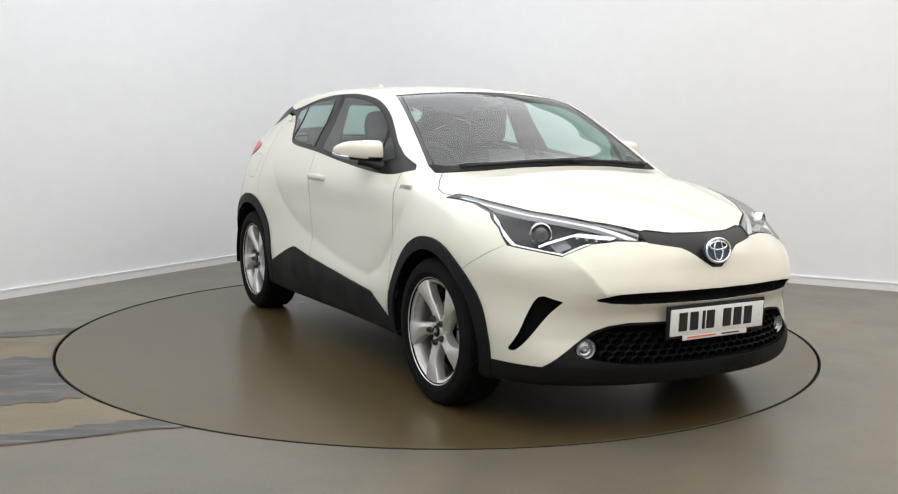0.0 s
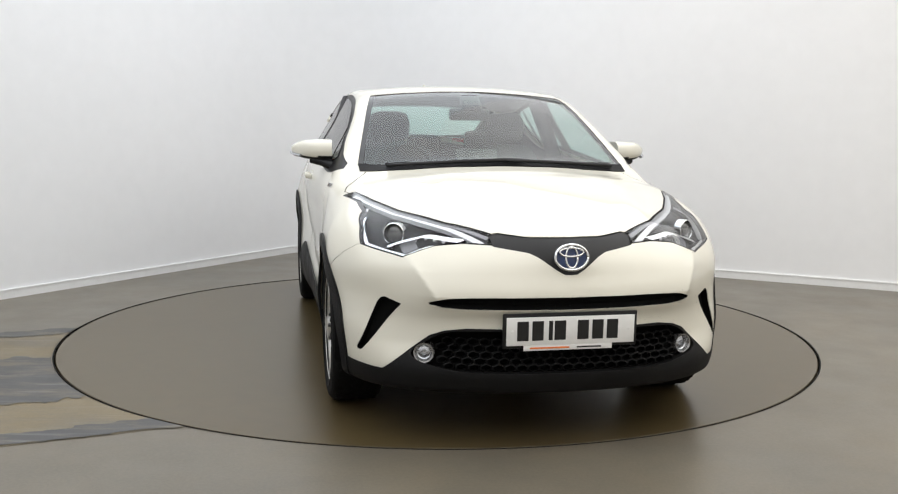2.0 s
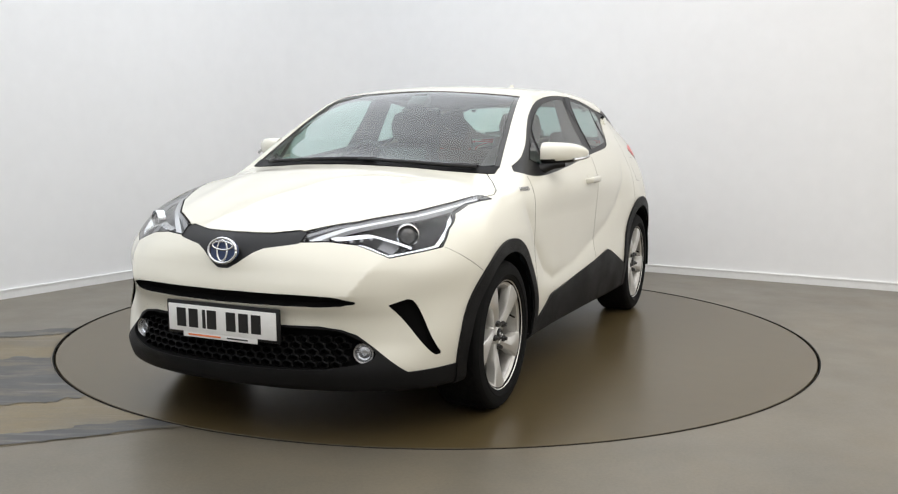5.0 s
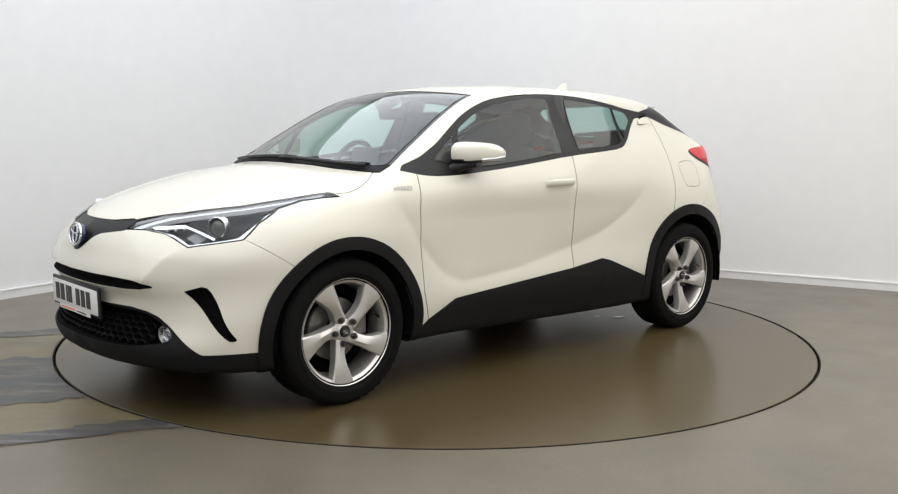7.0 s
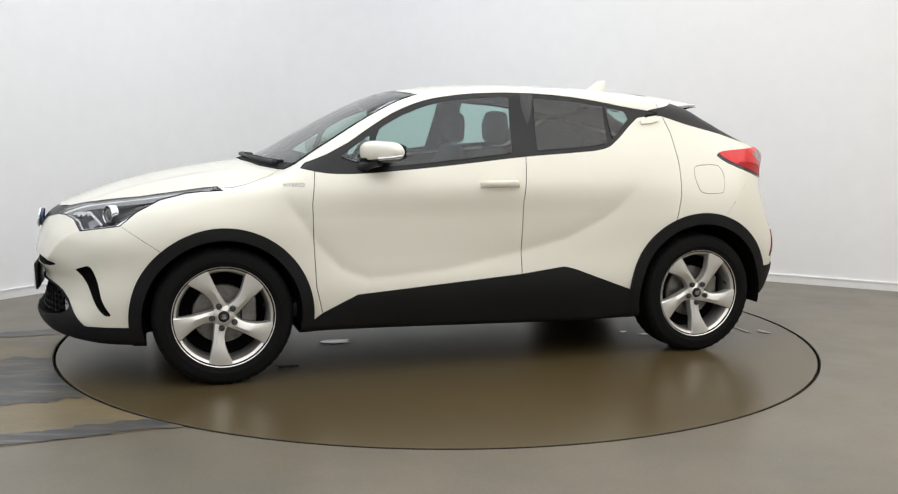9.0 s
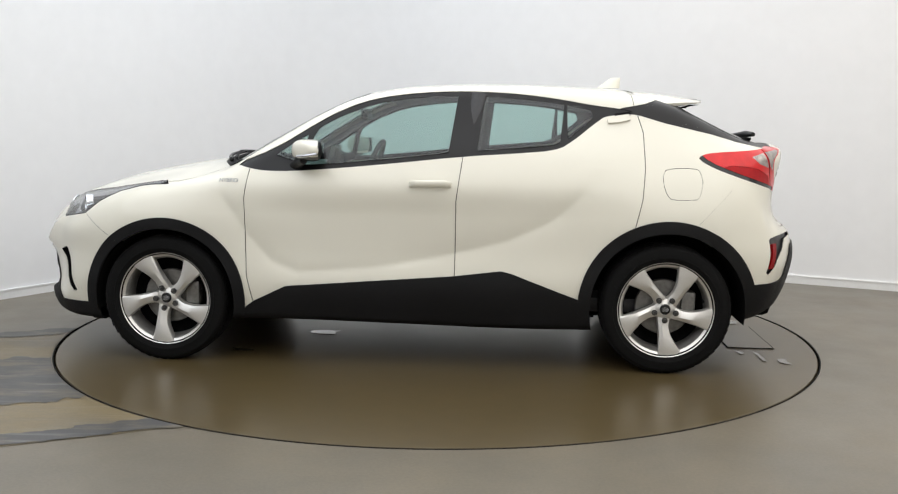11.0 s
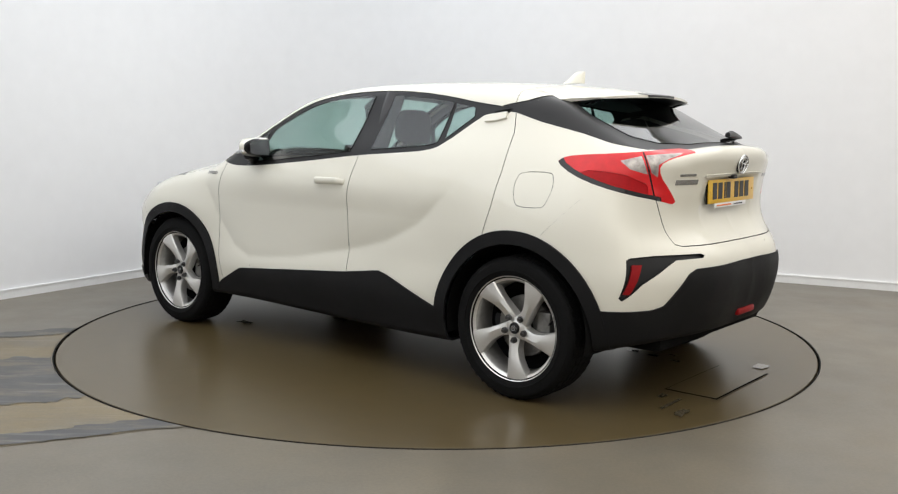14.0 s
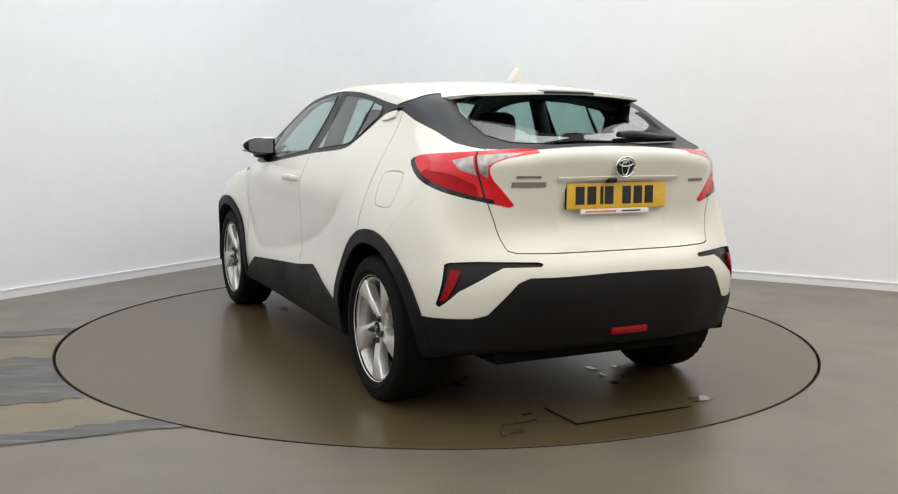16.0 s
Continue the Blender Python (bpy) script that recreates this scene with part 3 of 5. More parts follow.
class Skin:
    """The body's left half, from which panels are cut one after another."""

    def __init__(self):
        self.v, self.t = skin()
        self.cut = np.zeros(len(self.v), bool)
        self.n = None

    def distances(self, away):
        """Distances at the vertices still in use."""
        d = np.full(len(self.v), 9.0)
        used = np.unique(self.t)
        d[used] = away(self.v[used])
        return d

    def refine(self, away, size):
        """Splits triangles near the line until they are as small as size."""
        for _ in range(3):
            d = self.distances(away)
            td = d[self.t]
            edge = np.linalg.norm(self.v[self.t[:, 0]] - self.v[self.t[:, 1]], axis=1)
            near = (np.abs(td).min(1) < edge * 0.75) | ((td.min(1) < 0) & (td.max(1) > 0))
            near &= edge > size * 1.6
            if not near.any():
                return
            tri = self.t[near]
            e = np.sort(np.concatenate([tri[:, [0, 1]], tri[:, [1, 2]], tri[:, [2, 0]]]), axis=1)
            uniq, inv = np.unique(e, axis=0, return_inverse=True)
            inv = inv.ravel()
            mid = settle_on((self.v[uniq[:, 0]] + self.v[uniq[:, 1]]) / 2, 1)
            both = self.cut[uniq[:, 0]] & self.cut[uniq[:, 1]]
            base = len(self.v)
            self.v = np.concatenate([self.v, mid])
            self.cut = np.concatenate([self.cut, both])
            k = len(tri)
            m01, m12, m20 = base + inv[:k], base + inv[k:2 * k], base + inv[2 * k:]
            fresh = np.concatenate([np.stack(q, 1) for q in ((tri[:, 0], m01, m20), (m01, tri[:, 1], m12), (m20, m12, tri[:, 2]), (m01, m12, m20))])
            self.t = np.concatenate([self.t[~near], fresh])

    def carve(self, away, size=None):
        """Cuts the triangles where away is negative out of the skin and returns them."""
        if size:
            self.refine(away, size)
        d = self.distances(away)
        d = np.where(np.abs(d) < 1e-6, 1e-6, d)
        td = d[self.t] < 0
        count = td.sum(1)
        inner, outer = [self.t[count == 3]], [self.t[count == 0]]
        for want, minority_inside in ((1, True), (2, False)):
            tri, mask = self.t[count == want], td[count == want]
            if not len(tri):
                continue
            odd = np.argmax(mask if minority_inside else ~mask, axis=1)
            rows = np.arange(len(tri))
            a, b, c = tri[rows, odd], tri[rows, (odd + 1) % 3], tri[rows, (odd + 2) % 3]
            ab = self.crossing(a, b, d)
            d = np.concatenate([d, np.zeros(len(self.v) - len(d))])
            ac = self.crossing(a, c, d)
            d = np.concatenate([d, np.zeros(len(self.v) - len(d))])
            tip = np.stack([a, ab, ac], 1)
            rest = np.concatenate([np.stack([ab, b, c], 1), np.stack([ab, c, ac], 1)])
            (inner if minority_inside else outer).append(tip)
            (outer if minority_inside else inner).append(rest)
        self.t = np.concatenate(outer)
        return np.concatenate(inner)

    def crossing(self, a, b, d):
        key = np.sort(np.stack([a, b], 1), axis=1)
        uniq, inv = np.unique(key, axis=0, return_inverse=True)
        s = d[uniq[:, 0]] / (d[uniq[:, 0]] - d[uniq[:, 1]])
        p = self.v[uniq[:, 0]] + s[:, None] * (self.v[uniq[:, 1]] - self.v[uniq[:, 0]])
        base = len(self.v)
        self.v = np.concatenate([self.v, p])
        self.cut = np.concatenate([self.cut, np.ones(len(p), bool)])
        return base + inv.ravel()


def view(kind, p):
    """Flat coordinates of points for cutting, with those on the far faces thrown out."""
    x, a, z = p[:, 0], np.abs(p[:, 1]), p[:, 2]
    if kind == "side":
        return x, z, np.zeros(len(p), bool)
    if kind == "flank":
        return x, z, a < 0.22
    if kind == "front":
        return a, z, x < 1.2
    if kind == "rear":
        return a, z, x > -1.4
    if kind == "plan":
        return x, a, z < 0.70
    if kind == "corner":
        return -0.8 * x - 0.6 * a, z, x > -1.2
    return x, a, z < 0.98


def polygon_away(kind, pts, curve=0):
    """Signed distance from a polygon (negative inside) in a view; curve rounds its corners."""
    pts = np.asarray(pts, float)
    for _ in range(curve):
        nxt = np.roll(pts, -1, axis=0)
        pts = np.stack([pts * 0.75 + nxt * 0.25, pts * 0.25 + nxt * 0.75], 1).reshape(-1, 2)
    ends = np.roll(pts, -1, axis=0)

    def away(p):
        u, w, off = view(kind, p)
        best, inside = np.full(len(p), 9.0), np.zeros(len(p), bool)
        for (x0, y0), (x1, y1) in zip(pts, ends):
            dx, dy = x1 - x0, y1 - y0
            s = np.clip(((u - x0) * dx + (w - y0) * dy) / (dx * dx + dy * dy + 1e-12), 0, 1)
            best = np.minimum(best, np.hypot(u - x0 - s * dx, w - y0 - s * dy))
            inside ^= ((y0 > w) != (y1 > w)) & (u < x0 + (w - y0) * dx / (dy if abs(dy) > 1e-9 else 1e-9))
        return np.where(off, 1.0, np.where(inside, -best, best))
    return away


def line_away(kind, pts, width=0.0022):
    def away(p):
        u, w, off = view(kind, p)
        return np.where(off, 1.0, from_line(pts, u, w) - width)
    return away


def disc_away(x0, z0, r, a_min=0.52, z_min=-1.0):
    def away(p):
        return np.maximum(np.maximum(np.hypot(p[:, 0] - x0, p[:, 2] - z0) - r, a_min - np.abs(p[:, 1])), z_min - p[:, 2])
    return away


def either(*fs):
    return lambda p: np.minimum.reduce([f(p) for f in fs])


def overlap(*fs):
    return lambda p: np.maximum.reduce([f(p) for f in fs])


def shrunk(f, by):
    return lambda p: f(p) + by


shell = Skin()
shell.t = shell.carve(lambda p: -p[:, 1])      # keep the left half
cuts = {}


def cut_out(name, away, size=None):
    cuts[name] = shell.carve(away, size)


WHEELS = ((1.32, 0.335), (-1.32, 0.335))
FRONT_ARCH, REAR_ARCH = disc_away(1.32, 0.335, 0.436), disc_away(-1.325, 0.335, 0.460)
cut_out("front_well", disc_away(1.32, 0.335, 0.378), 0.008)
cut_out("rear_well", disc_away(-1.325, 0.335, 0.398), 0.008)
# lower black cladding
SILL = [(0.90, 0.29), (0.84, 0.335), (0.665, 0.42), (-0.22, 0.49), (-0.47, 0.522), (-0.53, 0.508), (-0.87, 0.383), (-0.98, 0.33), (-0.98, 0.1), (0.98, 0.1)]
RECESS = [(-0.4, 0.472), (0.40, 0.474), (0.478, 0.463), (0.52, 0.440), (0.605, 0.380), (0.590, 0.345), (0.50, 0.326), (0.39, 0.312), (-0.4, 0.312)]
MOUTH = [(-0.4, 0.478), (0.40, 0.482), (0.478, 0.470), (0.530, 0.448), (0.582, 0.402), (0.705, 0.296), (0.86, 0.302), (0.95, 0.302), (0.95, 0.1), (-0.4, 0.1)]
BACK_BLACK = [(-0.4, 0.657), (0.118, 0.656), (0.467, 0.648), (0.512, 0.627), (0.624, 0.492), (0.68, 0.476), (0.95, 0.470), (0.95, 0.1), (-0.4, 0.1)]
cut_out("grille_recess", polygon_away("front", RECESS, 2), 0.007)
cut_out("arch_front", FRONT_ARCH, 0.008)
cut_out("arch_rear", REAR_ARCH, 0.008)
cut_out("sill", overlap(polygon_away("side", SILL), lambda p: np.abs(p[:, 0] + 0.02) - 1.0), 0.007)
cut_out("chin", polygon_away("front", MOUTH), 0.007)
cut_out("back_black", polygon_away("rear", BACK_BLACK), 0.007)
cut_out("belly", lambda p: p[:, 2] - 0.26)
# front openings
BAND = [(-0.4, 0.832), (0.156, 0.834), (0.262, 0.846), (0.296, 0.838), (0.288, 0.797), (0.158, 0.777), (0.121, 0.760), (0.060, 0.716), (0.025, 0.696), (-0.4, 0.690)]
SLOT = [(-0.4, 0.612), (0.243, 0.612), (0.45, 0.608), (0.505, 0.599), (0.556, 0.577), (0.48, 0.564), (0.243, 0.560), (-0.4, 0.560)]
VENT = [(0.634, 0.563), (0.692, 0.585), (0.708, 0.580), (0.720, 0.560), (0.795, 0.362), (0.790, 0.352), (0.779, 0.354)]
HEADLIGHT = [(2.115, 0.799), (2.14, 0.84), (1.93, 0.91), (1.70, 0.97), (1.48, 1.0), (1.36, 0.985), (1.305, 0.943), (1.40, 0.938), (1.48, 0.928), (1.60, 0.897),
             (1.706, 0.843), (1.785, 0.778), (1.97, 0.744), (2.003, 0.792), (2.045, 0.804)]
cut_out("band", polygon_away("front", BAND), 0.006)
cut_out("slot", polygon_away("front", SLOT, 1), 0.005)
cut_out("vent", polygon_away("front", VENT), 0.005)
LAMP_PLAN = [(2.3, 0.2), (2.12, 0.235), (2.03, 0.290), (1.90, 0.446), (1.69, 0.600), (1.50, 0.690), (1.34, 0.742), (1.25, 0.76), (1.2, 0.95), (2.3, 0.95)]
lamp = overlap(polygon_away("flank", HEADLIGHT), polygon_away("plan", LAMP_PLAN))
cut_out("headlight_rim", overlap(lamp, lambda p: -shrunk(lamp, 0.005)(p)), 0.0045)
cut_out("headlight", lamp, 0.006)
# tail lamps and the black slots in the rear bumper
TAIL = [(0.722, 1.108), (0.750, 1.130), (0.80, 1.142), (0.95, 1.152), (1.092, 1.162), (1.20, 1.172), (1.30, 1.176), (1.352, 1.158), (1.30, 1.150), (1.218, 1.131), (1.165, 1.103),
        (1.170, 1.055), (1.216, 0.996), (1.262, 0.922), (1.152, 0.950), (1.038, 0.972), (0.90, 1.008), (0.79, 1.053)]
TAIL_CLEAR_OUT = [(0.992, 1.122), (1.086, 1.143), (1.112, 1.062), (1.035, 1.084)]
TAIL_CLEAR_IN = [(1.104, 1.146), (1.18, 1.152), (1.285, 1.158), (1.255, 1.146), (1.205, 1.130), (1.160, 1.104), (1.158, 1.050), (1.128, 1.070)]
REAR_VENT = [(0.800, 0.530), (0.768, 0.697), (0.752, 0.706), (0.649, 0.713), (0.424, 0.712), (0.404, 0.704), (0.417, 0.693), (0.560, 0.689), (0.605, 0.666), (0.730, 0.588), (0.790, 0.520)]
tail = polygon_away("corner", TAIL, 1)
tail_in = polygon_away("corner", [(u + 0.024, z + 0.014) for u, z in TAIL], 1)
cut_out("tail_rim", overlap(tail, lambda p: -tail_in(p), lambda p: np.where((np.abs(p[:, 1]) > 0.47) & (0.8 * p[:, 0] + 0.6 * np.abs(p[:, 1]) > -1.18), -1.0, 1.0)), 0.0045)
cut_out("tail_split", overlap(tail, line_away("corner", [(1.092, 1.17), (1.122, 1.055), (1.152, 0.94)], 0.004)), 0.004)
cut_out("tail_clear_out", polygon_away("corner", TAIL_CLEAR_OUT), 0.005)
cut_out("tail_clear_in", polygon_away("corner", TAIL_CLEAR_IN), 0.005)
cut_out("tail_deep", overlap(tail, polygon_away("corner", [(0.81, 1.082), (1.0, 1.068), (1.075, 1.035), (1.115, 1.02), (1.118, 0.955), (1.0, 0.975), (0.86, 1.025)], 1)), 0.005)
cut_out("tail_red", tail, 0.006)
cut_out("rear_vent", polygon_away("rear", REAR_VENT), 0.005)
# glazing
WIND = [(1.165, -0.4), (1.155, 0.15), (1.10, 0.42), (1.02, 0.60), (0.945, 0.695), (0.60, 0.622), (0.27, 0.552), (0.262, 0.545), (0.285, 0.30), (0.295, -0.4)]
DLO = [(0.958, 1.056), (0.86, 1.033), (0.78, 1.022), (0.64, 1.022), (0.40, 1.040), (0.09, 1.070), (-0.25, 1.108), (-0.57, 1.130), (-0.72, 1.143), (-0.80, 1.170), (-0.985, 1.318), (-1.02, 1.326), (-1.16, 1.348),
       (-1.10, 1.362), (-0.935, 1.382), (-0.78, 1.410), (-0.61, 1.433), (-0.45, 1.446), (-0.28, 1.451), (-0.12, 1.448), (0.03, 1.437), (0.17, 1.418), (0.28, 1.392), (0.40, 1.346), (0.50, 1.293), (0.74, 1.140)]
FRONT_PANE = [(0.575, 1.057), (0.40, 1.066), (0.09, 1.096), (-0.185, 1.128), (-0.225, 1.424), (-0.10, 1.422), (0.03, 1.410), (0.16, 1.391), (0.26, 1.366), (0.38, 1.320), (0.47, 1.272), (0.51, 1.248), (0.535, 1.20)]
SAIL_PANE = [(0.625, 1.075), (0.60, 1.085), (0.57, 1.19), (0.565, 1.215), (0.66, 1.155), (0.73, 1.105)]
REAR_PANE = [(-0.335, 1.140), (-0.57, 1.158), (-0.72, 1.172), (-0.765, 1.187), (-0.785, 1.385), (-0.60, 1.408), (-0.37, 1.424)]
QUARTER_PANE = [(-0.805, 1.205), (-0.80, 1.380), (-0.92, 1.358), (-0.935, 1.315)]
BACK = [(-1.21, 1.392), (-1.08, 1.368), (-1.10, 1.340), (-1.17, 1.332), (-1.313, 1.290), (-1.55, 1.236), (-1.69, 1.195), (-1.82, 1.170), (-1.88, 1.168), (-1.93, 1.172), (-1.965, 1.190), (-2.02, 1.30), (-1.95, 1.6), (-1.30, 1.6), (-1.30, 1.425)]
BACK_PANE = [(-1.38, -0.4), (-1.38, 0.42), (-1.42, 0.50), (-1.50, 0.525), (-1.70, 0.505), (-1.80, 0.43), (-1.87, 0.25), (-1.89, -0.4)]
wind = polygon_away("top", WIND)
cut_out("windscreen", shrunk(wind, 0.028), 0.008)
cut_out("windscreen_edge", wind, 0.008)
cut_out("front_pane", polygon_away("flank", FRONT_PANE), 0.006)
cut_out("sail_pane", polygon_away("flank", SAIL_PANE), 0.006)
cut_out("rear_pane", polygon_away("flank", REAR_PANE), 0.006)
cut_out("quarter_pane", polygon_away("flank", QUARTER_PANE), 0.006)
cut_out("window_surround", polygon_away("flank", DLO, 1), 0.006)
back = polygon_away("side", BACK)
cut_out("back_pane", polygon_away("top", BACK_PANE), 0.008)
cut_out("back_surround", back, 0.007)
# joints between the panels
FRONT_DOOR = [(0.862, 1.045), (0.868, 1.01), (0.885, 0.88), (0.88, 0.70), (0.872, 0.47), (0.84, 0.33), (0.70, 0.25), (-0.21, 0.25), (-0.228, 0.45), (-0.232, 0.88), (-0.262, 1.105), (-0.27, 1.20), (0.40, 1.20), (0.70, 1.10)]
REAR_DOOR = [(-0.21, 0.25), (-0.228, 0.45), (-0.232, 0.88), (-0.262, 1.105), (-0.27, 1.20), (-0.76, 1.20), (-0.95, 1.335), (-1.165, 1.342), (-1.195, 1.24), (-1.20, 1.06), (-1.185, 0.90), (-1.15, 0.76), (-0.86, 0.25)]
BONNET = [(1.0, -0.4), (1.0, 0.60), (1.02, 0.66), (1.09, 0.715), (1.19, 0.772), (1.26, 0.787), (1.32, 0.775), (1.36, 0.737), (1.50, 0.688), (1.69, 0.598), (1.90, 0.444), (2.03, 0.288), (2.10, 0.240), (2.4, 0.2), (2.4, -0.4)]
GATE = [(-0.4, 0.744), (0.40, 0.744), (0.497, 0.745), (0.530, 0.755), (0.549, 0.807), (0.566, 0.877), (0.592, 0.955), (0.60, 1.10), (0.575, 1.165), (0.54, 1.30), (-0.4, 1.30)]
FUEL = [(-1.29, 1.03), (-1.31, 1.06), (-1.46, 1.063), (-1.482, 1.04), (-1.492, 0.985), (-1.472, 0.915), (-1.45, 0.903), (-1.33, 0.902), (-1.305, 0.93), (-1.29, 0.98)]
joint = lambda f, w=0.0022: (lambda p: np.abs(f(p)) - w)
f_door, r_door, bonnet, gate, fuel = (polygon_away("flank", FRONT_DOOR), polygon_away("flank", REAR_DOOR), overlap(polygon_away("plan", BONNET), lambda p: 0.815 - p[:, 2]), polygon_away("rear", GATE), polygon_away("flank", FUEL, 1))
cut_out("joints", either(joint(f_door), joint(r_door), joint(bonnet), joint(gate), joint(fuel, 0.0016),
                         line_away("flank", [(1.78, 0.78), (1.60, 0.66)], 0.0014), line_away("flank", [(-1.64, 0.955), (-1.47, 0.78)], 0.0012),
                         line_away("side", [(-1.155, 1.36), (-1.14, 1.44), (-1.10, 1.60)], 0.002)), 0.0035)
cut_out("front_door", f_door)
cut_out("fuel_flap", fuel)
cut_out("rear_door", r_door)
cut_out("bonnet", bonnet)
cut_out("tailgate", gate)
cut_out("front_bumper", either(overlap(polygon_away("flank", [(1.78, 0.78), (1.60, 0.66), (1.60, 0.2), (2.4, 0.2), (2.4, 0.83), (1.9, 0.83)]), lambda p: 1.4 - p[:, 0]), polygon_away("front", [(-0.1, 0.2), (0.9, 0.2), (0.75, 0.8), (-0.1, 0.86)])))
cut_out("rear_bumper", overlap(polygon_away("flank", [(-1.64, 0.955), (-1.47, 0.78), (-1.4, 0.2), (-2.4, 0.2), (-2.4, 0.97)]), lambda p: p[:, 0] + 1.4))
cut_out("fender", lambda p: np.maximum(0.7 - p[:, 0], p[:, 2] - 1.075))
cut_out("quarter_panel", lambda p: np.maximum(np.maximum(p[:, 0] + 1.15, p[:, 2] - 1.345), 0.3 - p[:, 1]))
cuts["roof"] = shell.t
skin_n = normals(shell.v)


def emit(name, key, mat, parent=car, label="", inset=0.0, wall=0.0, sides=True, lining=False):
    """Links a cut piece of the skin. inset: how far it lies under the skin, with walls up to it;
    wall: depth of its turned-in edges. sides: one object a side, else one over the middle."""
    tri = cuts[key]
    used, inv = np.unique(tri, return_inverse=True)
    tri = inv.reshape(tri.shape)
    v, n, cut = shell.v[used], skin_n[used], shell.cut[used]
    e = np.concatenate([tri[:, [0, 1]], tri[:, [1, 2]], tri[:, [2, 0]]])
    se = np.sort(e, axis=1)
    uniq, first, count = np.unique(se, axis=0, return_index=True, return_counts=True)
    rim = e[first[count == 1]]
    rim = rim[cut[rim].all(1) & ~(np.abs(v[rim][:, :, 1]) < 1e-5).all(1)]
    face = v - n * inset
    depth = inset if inset else -wall
    verts, norms, faces = [face], [n], [tri]
    if depth and not lining:
        # walls between the skin's level and the piece's, or turned-in edges
        k = len(v)
        a, b = rim[:, 0], rim[:, 1]
        far = v if inset else v - n * wall
        along = np.cross(v[b] - v[a], n[a])
        along /= np.linalg.norm(along, axis=1, keepdims=True) + 1e-9
        if inset > 0:
            along = -along
        m = len(rim)
        verts += [face[a], face[b], far[b], far[a]]
        norms += [along] * 4
        i = np.arange(m)
        q = np.stack([k + i, k + m + i, k + 2 * m + i, k + 3 * m + i], 1)
        q = q[:, ::-1]
        faces += [q[:, [0, 1, 2]], q[:, [0, 2, 3]]]
    v, n, f = np.concatenate(verts), np.concatenate(norms), np.concatenate(faces)
    if lining:
        f, n = f[:, ::-1], -n
    vm, nm, fm = v * (1, -1, 1), n * (1, -1, 1), f[:, ::-1]
    if sides:
        parents = parent if isinstance(parent, (list, tuple)) else (parent, parent)
        return [link_mesh(name, v, f, mat, parents[0], label, n), link_mesh(name, vm, fm, mat, parents[1], label, nm)]
    return link_mesh(name, np.concatenate([v, vm]), np.concatenate([f, fm + len(v)]), mat, parent, label, np.concatenate([n, nm]))


bonnet_ob = emit("bonnet", "bonnet", PAINT, label="cream-white bonnet with two soft ridges", wall=0.012, sides=False)
roof_ob = emit("roof", "roof", PAINT, label="cream-white roof panel with pillars", wall=0.010, sides=False)
doors = emit("front_door", "front_door", PAINT, label="cream-white front door, closed", wall=0.012)
rear_doors = emit("rear_door", "rear_door", PAINT, label="cream-white rear door, closed", wall=0.012)
fenders = emit("front_wing", "fender", PAINT, wall=0.010)
quarters = emit("rear_quarter_panel", "quarter_panel", PAINT, wall=0.010)
bumper = emit("front_bumper", "front_bumper", PAINT, label="cream-white front bumper skin", wall=0.003, sides=False)
rear_bumper = emit("rear_bumper", "rear_bumper", PAINT, label="cream-white rear bumper skin", wall=0.003, sides=False)
gate_ob = emit("tailgate", "tailgate", PAINT, label="cream-white tailgate with a lip", wall=0.012, sides=False)
emit("fuel_flap", "fuel_flap", PAINT, quarters, wall=0.006)
emit("panel_joint", "joints", GAP, inset=0.006, sides=False)
emit("underbody", "belly", VOID, sides=False)
emit("front_arch_trim", "arch_front", PLASTIC, fenders, "matt black plastic wheel arch trim", inset=-0.012)
emit("rear_arch_trim", "arch_rear", PLASTIC, quarters, "matt black plastic wheel arch trim", inset=-0.012)
emit("side_skirt", "sill", PLASTIC, car, "matt black plastic sill cladding", inset=-0.010)
emit("lower_front_trim", "chin", PLASTIC, bumper, "matt black plastic chin", inset=-0.006, sides=False)
emit("lower_rear_trim", "back_black", PLASTIC, rear_bumper, "matt black plastic rear apron", inset=-0.008, sides=False)
emit("grille_back", "grille_recess", VOID, bumper, "dark grille cavity", inset=0.055, sides=False)
emit("badge_band", "band", SATINBLACK, bumper, "black strip between the headlights", inset=0.004, sides=False)
emit("upper_slot", "slot", VOID, bumper, inset=0.035, sides=False)
emit("bumper_vent", "vent", VOID, bumper, inset=0.03)
emit("rear_vent", "rear_vent", SATINBLACK, rear_bumper, inset=0.015)
emit("windscreen_edge", "windscreen_edge", GLOSSBLACK, car, "black edge of the windscreen", inset=0.003, sides=False)
emit("windscreen", "windscreen", WINDSCREEN, car, "clear greenish windscreen", sides=False)
emit("window_surround", "window_surround", SATINBLACK, car, "black window surround and pillars", inset=0.004)
emit("window_pane", "front_pane", SIDE_GLASS, doors, "greenish side window glass")
emit("fixed_pane", "sail_pane", SIDE_GLASS, doors, "small fixed window pane")
emit("window_pane", "rear_pane", SIDE_GLASS, rear_doors, "greenish side window glass")
emit("fixed_pane", "quarter_pane", SIDE_GLASS, rear_doors, "small fixed window pane")
emit("rear_window_edge", "back_surround", SATINBLACK, gate_ob, "black edge of the rear window", inset=0.003, sides=False)
emit("rear_window", "back_pane", SIDE_GLASS, gate_ob, "greenish rear window glass", sides=False)
